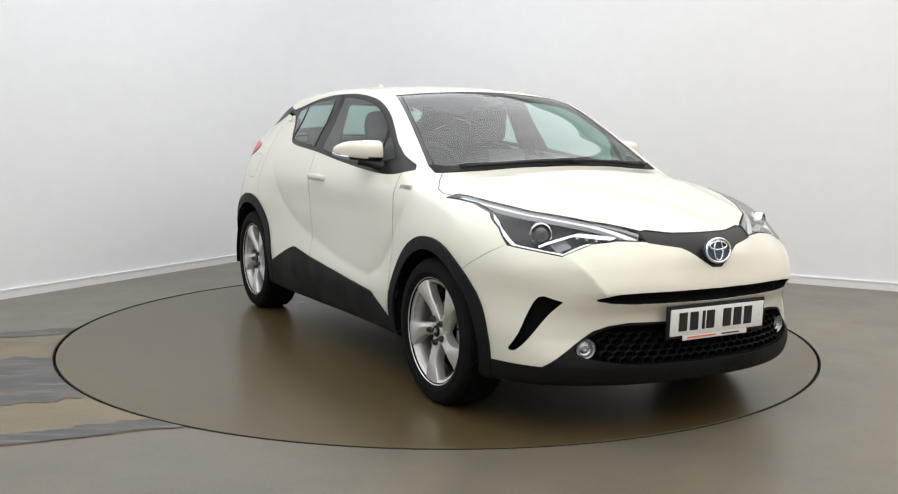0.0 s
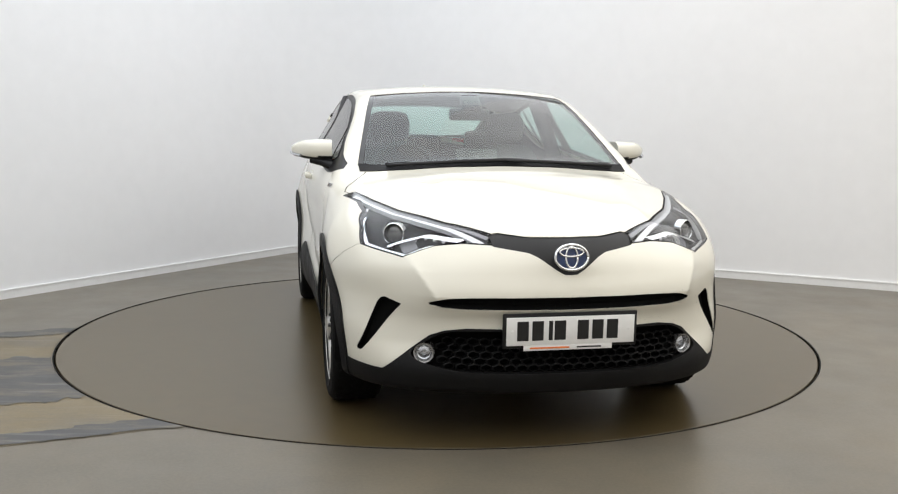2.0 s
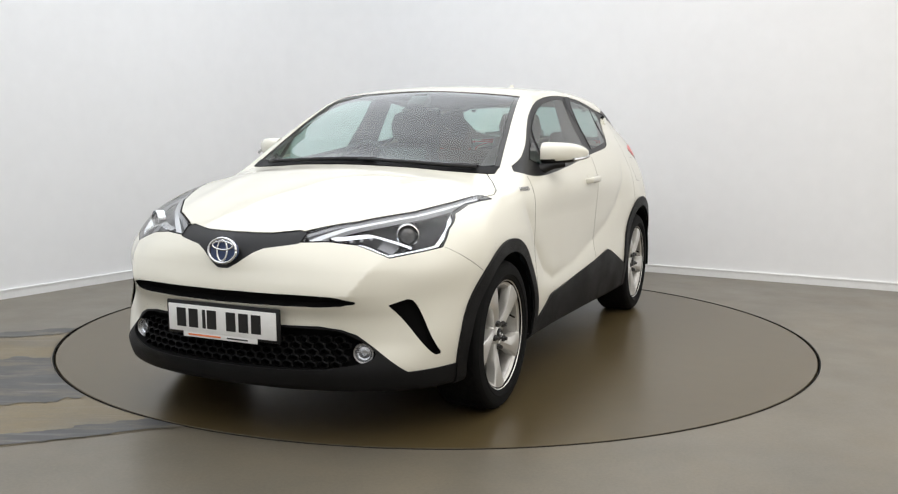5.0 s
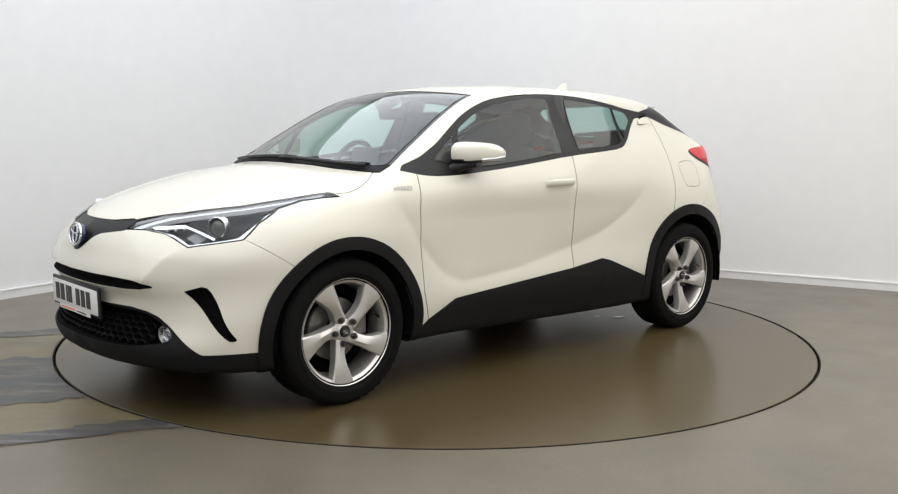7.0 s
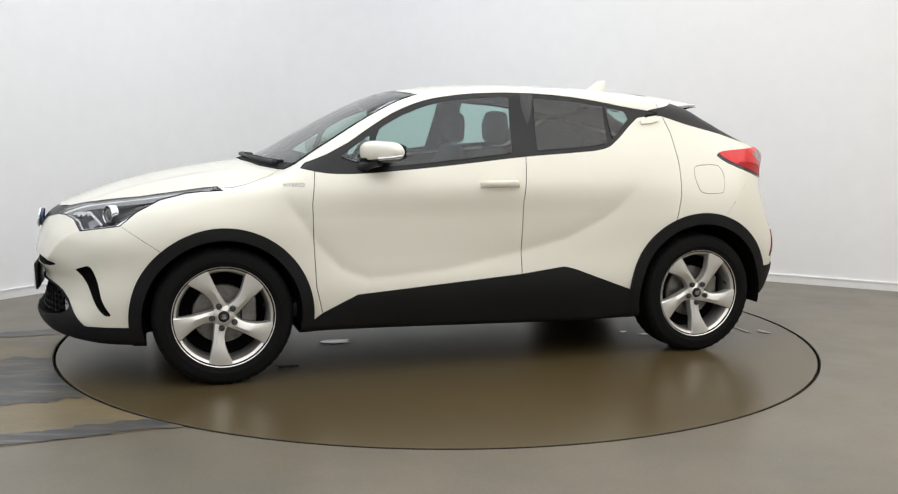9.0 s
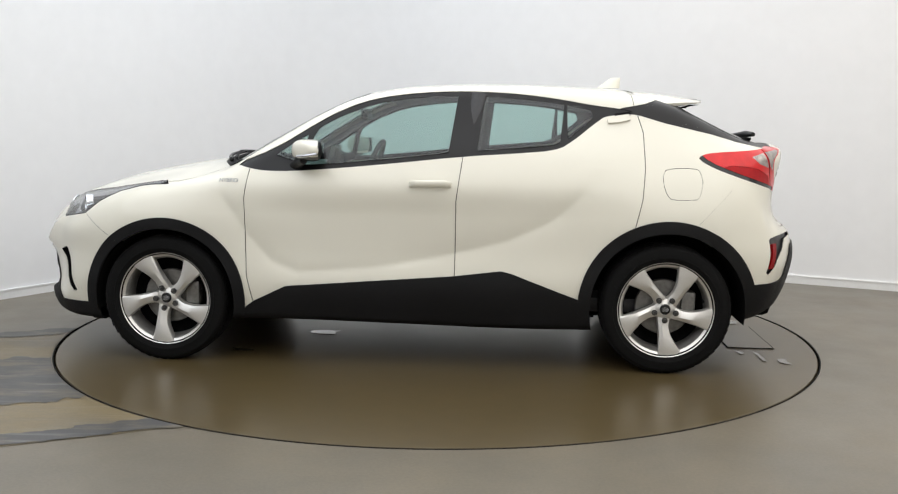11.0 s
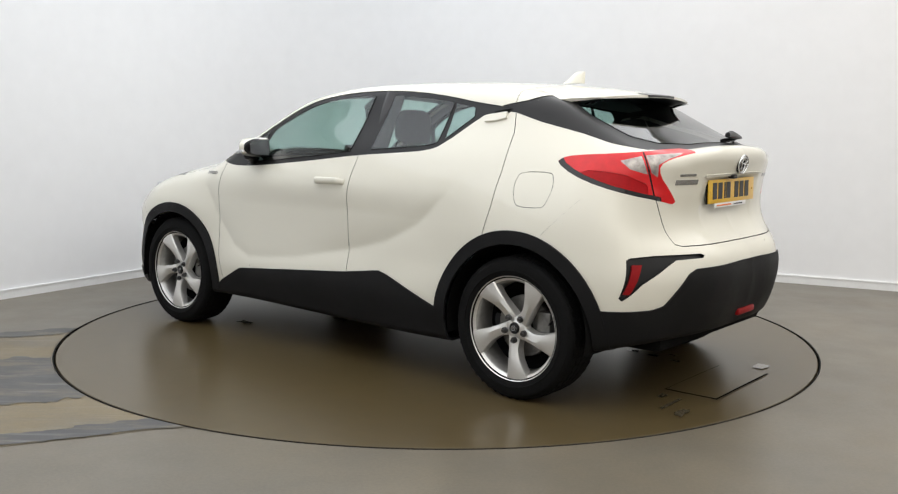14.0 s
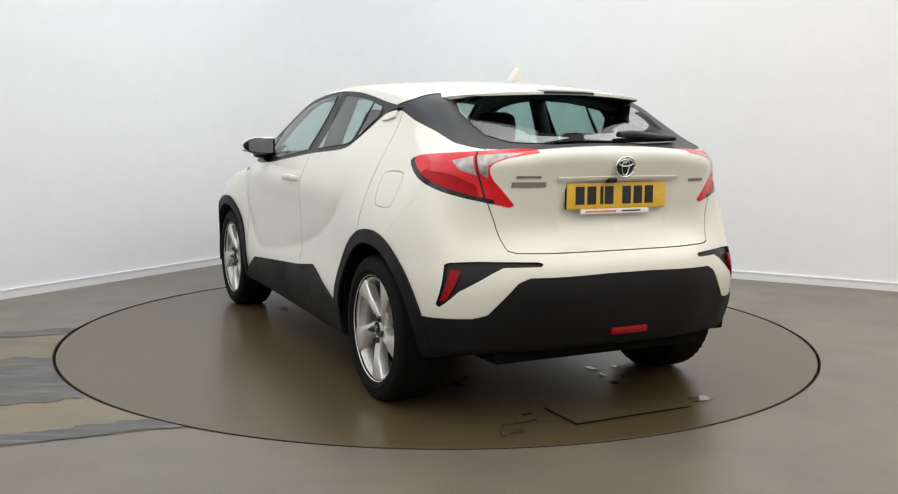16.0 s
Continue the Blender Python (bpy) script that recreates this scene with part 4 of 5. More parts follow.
# headlights
heads = emit("headlight", "headlight", LAMPDARK, car, "clear headlight with chrome light strips", inset=0.05)
emit("lens", "headlight", LENS, heads, "clear lens")
emit("lamp_rim", "headlight_rim", GLOSSBLACK, heads, inset=0.002)
tails = emit("tail_lamp", "tail_red", RED, car, "red and clear tail lamp", wall=0.01)
emit("inner_lens", "tail_deep", DEEPRED, tails, "deep red lamp pane", inset=0.002)
emit("lamp_rim", "tail_rim", GLOSSBLACK, tails, inset=0.002)
emit("lamp_joint", "tail_split", GLOSSBLACK, tails, inset=0.004)
emit("clear_lens", "tail_clear_out", TAILCLEAR, tails, "clear silver lamp pane")
emit("clear_lens", "tail_clear_in", TAILCLEAR, tails, "clear silver lamp pane")
# cabin lining
emit("headliner", "roof", HEADLINER, car, "light grey headliner", inset=0.03, sides=False, lining=True)
for key, owner in (("front_door", doors), ("rear_door", rear_doors)):
    emit("door_lining", key, TRIM_DARK, owner, inset=0.04, lining=True)
emit("side_lining", "quarter_panel", TRIM_DARK, quarters, inset=0.04, lining=True)
emit("tailgate_lining", "tailgate", TRIM_DARK, gate_ob, inset=0.04, sides=False, lining=True)


def side_point(x, z, out=0.0):
    """The point of the left flank at x and z, out metres proud of the skin."""
    lo, hi = 0.2, 1.1
    for _ in range(30):
        m = (lo + hi) / 2
        if form(np.array([[x, m, z]]))[0] > 0:
            hi = m
        else:
            lo = m
    p = np.array([[x, hi, z]])
    return (p + normals(p) * out)[0]


def end_point(a, z, front=True, out=0.0):
    """The point of the front or the tail at half-width a and height z."""
    lo, hi = (0.8, 2.5) if front else (-1.0, -2.4)
    for _ in range(30):
        m = (lo + hi) / 2
        if form(np.array([[m, a, z]]))[0] > 0:
            hi = m
        else:
            lo = m
    p = np.array([[hi, a, z]])
    return (p + normals(p) * out)[0]


def top_point(x, a, out=0.0):
    lo, hi = 0.6, 1.8
    for _ in range(30):
        m = (lo + hi) / 2
        if form(np.array([[x, a, m]]))[0] > 0:
            hi = m
        else:
            lo = m
    p = np.array([[x, a, hi]])
    return (p + normals(p) * out)[0]


# ---- wheels ----
def make_wheel(x, y, left, first=57):
    """A wheel at its hub; +y is its outer face before it is turned to its side."""
    w = new("wheel")
    w.parent = car
    tagged(w, "silver five-spoke alloy wheel with a black tyre")
    tyre = [(0.225, -0.105), (0.240, -0.112), (0.29, -0.118), (0.318, -0.108), (0.330, -0.094), (0.335, -0.06), (0.3365, 0.0), (0.335, 0.06), (0.330, 0.094), (0.318, 0.108), (0.312, 0.110), (0.310, 0.1125),
            (0.29, 0.117), (0.268, 0.1165), (0.266, 0.1185), (0.262, 0.1185), (0.260, 0.1155), (0.240, 0.110), (0.228, 0.103), (0.222, 0.098)]
    v, f = lathe([(0.3365 - (0.3365 - r) * 0.873, q) for r, q in tyre], 96)
    t = link_mesh("tyre", v, f, RUBBER, w, "black tyre", sharp=40)
    # tread blocks on the crown
    rings = []
    for ring_y in (-0.075, -0.038, 0.0, 0.038, 0.075):
        rings.append((0.3365 if abs(ring_y) < 0.05 else 0.334, ring_y))
    bm = bmesh.new()
    for r, ry in rings:
        for k in range(48):
            ang = 2 * math.pi * (k + (0.5 if abs(ry) > 0.02 else 0)) / 48
            m = Matrix.Rotation(-ang, 4, "Y") @ Matrix.Translation((r, ry, 0)) @ Matrix.Rotation(0.35 * (1 if ry > 0 else -1), 4, "X") @ Matrix.Diagonal((0.003, 0.030, 0.036, 1))
            bmesh.ops.create_cube(bm, size=1, matrix=m)
    part("tread", bm, RUBBER, w)
    rim = [(0.2225, -0.10), (0.215, -0.09), (0.200, -0.06), (0.198, 0.03), (0.205, 0.075), (0.212, 0.088), (0.223, 0.094), (0.2285, 0.1035), (0.2325, 0.107), (0.2355, 0.104), (0.2355, 0.098), (0.230, 0.094)]
    v, f = lathe(rim[:6], 96)
    link_mesh("rim_barrel", v, f, BARREL, w, "shaded rim barrel", sharp=40)
    v, f = lathe(rim[5:], 96)
    link_mesh("rim", v, f, ALLOY, w, "silver rim lip", sharp=40)
    # Added near-black disc that stands for the shade behind the spokes.
    v, f = lathe([(0.001, -0.045), (0.19, -0.045), (0.198, -0.02)], 64)
    link_mesh("wheel_shade_disc", v, f, VOID, w)
    v, f = lathe([(0.05, 0.005), (0.142, 0.005), (0.146, 0.0), (0.146, -0.018), (0.05, -0.018)], 64)
    link_mesh("brake_disc", v, f, ROTOR, w, sharp=30)
    bm = bmesh.new()
    rounded_box(bm, (0.075, 0.07, 0.13), (-0.125, 0.0, 0.02), 0.012)
    part("brake_caliper", bm, ROTOR, w)
    # spokes: broad at the rim, drawn in and swept towards the hub
    for k in range(5):
        ang0 = radians(first - 72 * k)
        rings = []
        for s in np.linspace(0, 1, 12):
            r = 0.045 + (0.2235 - 0.045) * s
            sweep = 0.27 * (1 - s) ** 1.4
            half_l = np.interp(s, [0, 0.25, 0.5, 0.75, 1], [0.030, 0.027, 0.033, 0.046, 0.062])
            half_r = np.interp(s, [0, 0.25, 0.5, 0.75, 1], [0.030, 0.023, 0.027, 0.037, 0.050])
            top = np.interp(s, [0, 0.2, 0.6, 1], [0.078, 0.082, 0.096, 0.101])
            ridge = np.interp(s, [0, 0.3, 0.8, 1], [0.004, 0.009, 0.006, 0.001])
            ang = ang0 + sweep
            er, et = np.array([math.cos(ang), 0, math.sin(ang)]), np.array([-math.sin(ang), 0, math.cos(ang)])
            c = er * r
            ring = [(half_l, top - 0.045), (half_l, top - 0.006), (half_l * 0.9, top), (half_l * 0.35, top + ridge), (-half_r * 0.5, top + ridge * 0.45), (-half_r * 0.92, top - 0.002), (-half_r, top - 0.010), (-half_r, top - 0.045)]
            rings.append([c * (1.0 if abs(q[0]) < 0.03 else (r - 0.5 * q[0] ** 2 / max(r, 0.05)) / r) + et * q[0] + np.array([0, q[1], 0]) for q in ring])
        v, f = loft(rings)
        link_mesh("spoke", v, f, ALLOY, w, sharp=28)
    v, f = lathe([(0.001, 0.084), (0.03, 0.084), (0.034, 0.081), (0.046, 0.079), (0.056, 0.074), (0.062, 0.064), (0.064, 0.04)], 48)
    link_mesh("hub", v, f, ALLOY, w, sharp=30)
    v, f = lathe([(0.001, 0.0925), (0.022, 0.0925), (0.0265, 0.089), (0.0285, 0.080)], 40)
    cap = link_mesh("centre_cap", v, f, SATINBLACK, w, "dark centre cap", sharp=30)
    for rx, rz in ((0.016, 0.011), (0.006, 0.011), (0.011, 0.0045)):
        ring = [(rx * math.cos(q), 0.0935, rz * math.sin(q)) for q in np.linspace(0, 2 * math.pi, 25)]
        v, f = tube(ring, 0.0012, 6)
        link_mesh("badge_ring", v, f, SILVERTRIM, cap)
    for k in range(5):
        a = radians(first + 9 - 72 * k)
        bm = bmesh.new()
        m = Matrix.Translation((0.057 * math.cos(a), 0.087, 0.057 * math.sin(a))) @ Matrix.Rotation(radians(-90), 4, "X")
        bmesh.ops.create_cone(bm, cap_ends=True, segments=12, radius1=0.0150, radius2=0.0150, depth=0.012, matrix=m)
        bmesh.ops.create_cone(bm, cap_ends=True, segments=6, radius1=0.0105, radius2=0.0085, depth=0.022, matrix=Matrix.Translation((0, 0.008, 0)) @ m)
        part("wheel_nut", bm, NUT, w)
    bm = bmesh.new()
    bmesh.ops.create_cone(bm, cap_ends=True, segments=10, radius1=0.004, radius2=0.004, depth=0.03, matrix=pose(0.187 * math.cos(2.9), 0.075, 0.187 * math.sin(2.9), 70, 0, 0))
    part("valve", bm, RUBBER, w)
    for piece in w.children:
        if piece.name.split(".")[0] in ("rim", "rim_barrel", "wheel_shade_disc", "spoke", "valve"):
            piece.data.transform(Matrix.Diagonal((1.062, 1, 1.062, 1)))
    w.matrix_basis = pose(x, y, 0.3365, 0, 0, 0 if left else 180)
    return w


for wx in (1.32, -1.32):
    make_wheel(wx, 0.762, True, 57 if wx > 0 else 45.5)
    make_wheel(wx, -0.762, False)
# wheel wells
for (wx, r) in ((1.32, 0.375), (-1.325, 0.395)):
    rows = []
    for ang in np.linspace(radians(-10), radians(190), 40):
        rows.append([(wx + r * math.cos(ang), yy, 0.335 + r * math.sin(ang)) for yy in (0.50, 0.60, 0.70, 0.80, 0.872)])
    v, f = sheet(rows)
    both_sides("wheel_well", v, f, VOID, car)
    disc = [[(wx + q * r * math.cos(ang), 0.50, 0.335 + q * r * math.sin(ang)) for q in (0.02, 0.5, 1.0)] for ang in np.linspace(radians(-10), radians(190), 40)]
    v, f = sheet(disc)
    both_sides("well_back", v, f, VOID, car)


# ---- details of the car ----
def many(axis, u, w, out=0.0, front=True):
    """Points of the flank (x, z), an end (a, z) or the top (x, a), many at once."""
    u, w = np.asarray(u, float), np.asarray(w, float)
    lo, hi = {"side": (0.2, 1.1), "end": (0.8, 2.5) if front else (-1.0, -2.4), "top": (0.6, 1.8)}[axis]
    lo, hi = np.full(len(u), float(lo)), np.full(len(u), float(hi))
    build = {"side": lambda m: np.stack([u, m, w], 1), "end": lambda m: np.stack([m, u, w], 1), "top": lambda m: np.stack([u, w, m], 1)}[axis]
    for _ in range(26):
        m = (lo + hi) / 2
        out_ = form(build(m)) > 0
        hi, lo = np.where(out_, m, hi), np.where(out_, lo, m)
    p = build(hi)
    return p + normals(p) * np.asarray(out).reshape(-1, 1), normals(p)


def resampled(line, n):
    line = np.asarray(line, float)
    s = np.concatenate([[0], np.cumsum(np.linalg.norm(np.diff(line, axis=0), axis=1))])
    q = np.linspace(0, s[-1], n)
    return np.stack([np.interp(q, s, line[:, k]) for k in range(line.shape[1])], 1)


def ribbon(axis, line, width, out, thick, n=40, front=True):
    """A raised strip along a line on the skin: verts and faces."""
    line = resampled(line, n)
    tan = np.gradient(line, axis=0)
    tan /= np.linalg.norm(tan, axis=1, keepdims=True)
    nor = np.stack([-tan[:, 1], tan[:, 0]], 1)
    half = np.broadcast_to(np.asarray(width, float), (n,))[:, None] / 2
    a, b = line + nor * half, line - nor * half
    pa, na = many(axis, a[:, 0], a[:, 1], out, front)
    pb, nb = many(axis, b[:, 0], b[:, 1], out, front)
    rings = np.stack([pa, pb, pb - nb * thick, pa - na * thick], 1)
    return loft(rings)


# headlight insides
DRL_TOP = [(2.075, 0.315), (1.985, 0.398), (1.905, 0.466), (1.80, 0.545), (1.695, 0.617), (1.60, 0.665), (1.50, 0.707), (1.38, 0.750)]
DRL_LOW = [(2.06, 0.813), (2.02, 0.806), (1.985, 0.795), (1.962, 0.757), (1.90, 0.766), (1.80, 0.786), (1.735, 0.830), (1.66, 0.876), (1.56, 0.912)]
v, f = ribbon("top", [(2.05, 0.300), (1.975, 0.378), (1.905, 0.452), (1.80, 0.533), (1.695, 0.607), (1.60, 0.653), (1.505, 0.697), (1.36, 0.745)], 0.016, -0.006, 0.015)
both_sides("bezel", v, f, LAMPGREY, heads, "grey upper lamp bezel")
v, f = ribbon("top", [(px - 0.004, pa + 0.008) for px, pa in DRL_TOP], 0.020, -0.008, 0.02)
both_sides("light_strip", v, f, LIGHTGUIDE, heads, "white light strip")
v, f = ribbon("side", DRL_LOW, 0.009, -0.012, 0.02, 60)
both_sides("light_strip", v, f, CHROME, heads, "chrome light strip")
v, f = ribbon("side", [(2.02, 0.822), (1.93, 0.835), (1.89, 0.80), (1.875, 0.785)], 0.012, -0.014, 0.02)
both_sides("light_strip", v, f, CHROME, heads, "chrome light strip")
v, f = ribbon("side", [(1.945, 0.785), (1.905, 0.81)], 0.03, -0.03, 0.01, 12)
both_sides("reflector", v, f, LAMPGREY, heads, "silver reflector")
v, f = ribbon("side", [(1.60, 0.925), (1.50, 0.943)], 0.018, -0.02, 0.01, 12)
both_sides("reflector", v, f, SILVERTRIM, heads, "silver reflector")
for px, pz in ((1.99, 0.818), (1.965, 0.822), (1.94, 0.826)):
    c, n = many("side", [px], [pz], -0.02)
    bm = bmesh.new()
    bmesh.ops.create_uvsphere(bm, u_segments=12, v_segments=8, radius=0.009, matrix=Matrix.Translation(c[0]))
    for side in (0, 1):
        b2 = bm.copy()
        if side:
            bmesh.ops.scale(b2, vec=(1, -1, 1), verts=b2.verts)
        part("lamp_bulb", b2, LAMPWHITE, heads[side])
    bm.free()


def aimed(v, at, way):
    """Turns a piece lathed about +y to look along way, at a place."""
    m = Matrix.Translation(at) @ Vector((0, 1, 0)).rotation_difference(Vector(way)).to_matrix().to_4x4()
    return np.array([m @ Vector(q) for q in v])


proj_c, _ = many("side", [1.838], [0.838], -0.018)
proj_way = Vector((0.86, 0.5, 0.02))
v, f = lathe([(0.0395, -0.02), (0.040, 0.012), (0.042, 0.016), (0.046, 0.014), (0.047, 0.006), (0.047, -0.02)], 48)
both_sides("projector_ring", aimed(v, proj_c[0], proj_way), f, CHROME, heads, "chrome projector ring")
v, f = lathe([(0.0005, 0.018), (0.014, 0.0165), (0.026, 0.012), (0.035, 0.003), (0.0395, -0.008)], 40)
both_sides("projector", aimed(v, proj_c[0], proj_way), f, PROJGLASS, heads, "dark projector lens")

# fog lamps
fog_c = Vector((2.032, 0.548, 0.372))
v, f = lathe([(0.028, 0.0), (0.035, 0.012), (0.040, 0.014), (0.043, 0.006), (0.043, -0.03)], 40)
fogs = both_sides("fog_lamp", aimed(v, fog_c, (1, 0.28, 0)), f, SILVERTRIM, bumper, "round clear fog lamp")
v, f = lathe([(0.0005, 0.022), (0.015, 0.020), (0.027, 0.014), (0.036, 0.009)], 32)
both_sides("lens", aimed(v, fog_c, (1, 0.28, 0)), f, LENS, fogs)
v, f = lathe([(0.0005, -0.012), (0.01, -0.012), (0.012, 0.0), (0.024, -0.004), (0.042, 0.010)], 24)
both_sides("reflector", aimed(v, fog_c, (1, 0.28, 0)), f, LAMPWHITE, fogs)

# honeycomb mesh in the lower grille
bm = bmesh.new()
cw, ch = 0.046, 0.030
for i in range(-11, 12):
    for j in range(6):
        cy, cz = i * cw + (cw / 2 if j % 2 else 0), 0.328 + j * ch * 0.80
        if abs(cy) > 0.50 - 0.25 * max(0, 0.31 - cz) / 0.04 * 0.3 or cz > 0.44:
            continue
        ring_o, ring_i = [], []
        for k in range(6):
            a = radians(60 * k + 30)
            for lst, q in ((ring_o, 0.62), (ring_i, 0.47)):
                lst.append((cy + cw * q * math.cos(a), cz + ch * q * math.sin(a)))
        depth = float(blend(FRONT_Z, FRONT_X, FRONT_A, np.array([abs(cy)]), np.array([cz]))[0]) - 0.028
        slope = -0.28 * cy
        vo = [bm.verts.new((depth + slope * (y - cy), y, z)) for y, z in ring_o]
        vi = [bm.verts.new((depth + 0.004 + slope * (y - cy), y, z)) for y, z in ring_i]
        vb = [bm.verts.new((depth - 0.02 + slope * (y - cy), y, z)) for y, z in ring_i]
        for k in range(6):
            q = (k + 1) % 6
            bm.faces.new((vo[k], vo[q], vi[q], vi[k]))
            bm.faces.new((vi[k], vi[q], vb[q], vb[k]))
part("grille_mesh", bm, SHADEDMESH, bumper, "black honeycomb grille mesh", 30)


def plate(at, front, mat, label):
    """A number plate with its lettering as plain bars; x of its space looks out."""
    ob = new("number_plate")
    ob.parent = car
    tagged(ob, label)
    bm = bmesh.new()
    rounded_box(bm, (0.012, 0.546, 0.138) if front else (0.006, 0.524, 0.115), (-0.008, 0, 0), 0.004)
    part("plate_holder", bm, SATINBLACK if front else PLASTIC, ob, "black plate holder")
    bm = bmesh.new()
    rounded_box(bm, (0.006, 0.52, 0.111), (0.002, 0, 0), 0.0025)
    part("plate_face", bm, mat, ob)
    bm = bmesh.new()
    rounded_box(bm, (0.004, 0.36, 0.022), (0.0015, -0.01, -0.0665), 0.0015)
    part("dealer_strip", bm, PLATE_WHITE, ob, "white dealer strip under the plate")
    x = -0.195
    for k in range(7):
        bm = bmesh.new()
        w = 0.016 if k == 2 else 0.046
        if k == 2:
            x -= 0.008
        rounded_box(bm, (0.002, w, 0.077), (0.0058, x, 0.002), 0.0008, seg=1)
        part("character_bar", bm, INK, ob)
        x += 0.060 + (0.033 if k == 3 else 0) - (0.022 if k == 2 else 0)
    bm = bmesh.new()
    rounded_box(bm, (0.002, 0.16, 0.007), (0.0040, -0.085, -0.067), 0.0008, seg=1)
    part("small_print_bar", bm, ORANGE_INK, ob, "orange print bar")
    bm = bmesh.new()
    rounded_box(bm, (0.002, 0.10, 0.006), (0.0040, 0.075, -0.067), 0.0008, seg=1)
    part("small_print_bar", bm, INK, ob, "dark print bar")
    for s in (-1, 1):
        bm = bmesh.new()
        bmesh.ops.create_cone(bm, cap_ends=True, segments=12, radius1=0.006, radius2=0.005, depth=0.003, matrix=pose(0.006, s * 0.237, 0, 0, 90, 0))
        part("screw_cap", bm, mat, ob)
    ob.matrix_basis = at
    return ob


plate(pose(2.212, 0, 0.482, 0, 2, 0), True, PLATE_WHITE, "white front number plate in a black holder")
plate(pose(-1.974, 0, 0.975, 0, -1, 180), False, PLATE_YELLOW, "yellow rear number plate")


def emblem(at, rx, rz, fill, label, parent):
    """An oval badge: a filled oval, a rim and two inner oval rings."""
    v, f = lathe([(0.0005, 0.004), (0.6, 0.004), (0.92, 0.002), (1.0, -0.012)], 48)
    v = np.array([at @ Vector((q[1], q[0] * rx, q[2] * rz)) for q in v])
    ob = link_mesh("badge", v, f, fill, parent, label, sharp=40)
    for ax, az, dz, thick in ((1.0, 1.0, 0, 0.0060), (0.36, 0.84, 0.0, 0.0046), (0.72, 0.34, 0.40, 0.0046)):
        ring = [at @ Vector((0.007, rx * ax * math.cos(q), rz * (az * math.sin(q) + dz))) for q in np.linspace(0, 2 * math.pi, 49)]
        v, f = tube(ring, thick * rx / 0.07, 8)
        link_mesh("badge_ring", v, f, CHROME, ob, "chrome badge ring")


emblem(pose(2.192, 0, 0.764, 0, -8, 0), 0.066, 0.049, BLUE, "blue oval badge with chrome rings", bumper)
emblem(pose(-2.022, 0, 1.100, 0, 8, 180), 0.050, 0.043, GLOSSBLACK, "black oval badge with chrome rings", gate_ob)


# flank lettering, left and right
def lettering(word, height, side):
    curve = bpy.data.curves.new("lettering", "FONT")
    curve.body, curve.size, curve.extrude, curve.align_x = word, height, 0.0012, "CENTER"
    tmp = new("lettering_source", curve)
    bpy.context.view_layer.update()
    me = bpy.data.meshes.new_from_object(tmp)
    bpy.data.objects.remove(tmp)
    me.materials.append(SILVERTRIM)
    ob = new("lettering", me)
    ob.parent = fenders[side]
    p, n = many("side", [0.972], [0.962], 0.0015)
    c, way = Vector(p[0]), Vector(n[0])
    if side:
        c.y, way.y = -c.y, -way.y
    across = Vector((0, 0, 1)).cross(way).normalized()
    up = way.cross(across)
    ob.matrix_basis = Matrix.Translation(c) @ Matrix((across, up, way)).transposed().to_4x4()
    tagged(ob, "small silver lettering")


lettering("HYBRID", 0.030, 0)
lettering("HYBRID", 0.030, 1)
# tail badges too small or branded to letter: plain silver bars
for a0, a1, z, h in ((0.49, 0.385, 1.058, 0.010), (0.505, 0.36, 1.026, 0.022), (-0.40, -0.50, 1.035, 0.014)):
    v, f = ribbon("end", [(a0, z), (a1, z)], h, 0.003, 0.004, 8, front=False)
    link_mesh("badge_bar", v, f, SILVERTRIM, gate_ob, "silver badge bar", sharp=30)

# number plate recess lip and reversing camera on the tailgate
v, f = ribbon("end", [(-0.31, 1.052), (-0.2, 1.054), (0.0, 1.056), (0.2, 1.054), (0.31, 1.052)], 0.010, 0.008, 0.02, 30, front=False)
link_mesh("handle_lip", v, f, PAINT, gate_ob, sharp=30)
bm = bmesh.new()
rounded_box(bm, (0.03, 0.045, 0.02), (-2.0, 0.05, 1.042), 0.006)
part("camera_pod", bm, SATINBLACK, gate_ob, "small black reversing camera")

# rear reflectors and fog lamp
for side in (0, 1):
    rows = []
    for s in np.linspace(0, 1, 8):
        a0, a1 = np.interp(s, [0, 1], [0.752, 0.790]), np.interp(s, [0, 1], [0.715, 0.770])
        zz = np.interp(s, [0, 1], [0.676, 0.550])
        p, n = many("end", [a0, a1], [zz, zz], 0.002, front=False)
        rows.append([p[0], p[1], p[1] - n[1] * 0.016, p[0] - n[0] * 0.016])
    v, f = loft(rows)
    link_mesh("reflector", mirrored(v) if side else v, [q[::-1] for q in f] if side else f, DARKRED, rear_bumper, "dark red reflector", sharp=30)
bm = bmesh.new()
rounded_box(bm, (0.03, 0.19, 0.032), (-2.058, -0.02, 0.400), 0.008)
part("rear_fog_lamp", bm, DARKRED, rear_bumper, "dark red rear fog lamp")
bm = bmesh.new()
rounded_box(bm, (0.5, 1.15, 0.10), (-1.68, 0, 0.31), 0.04)
part("rear_silencer", bm, VOID, car)

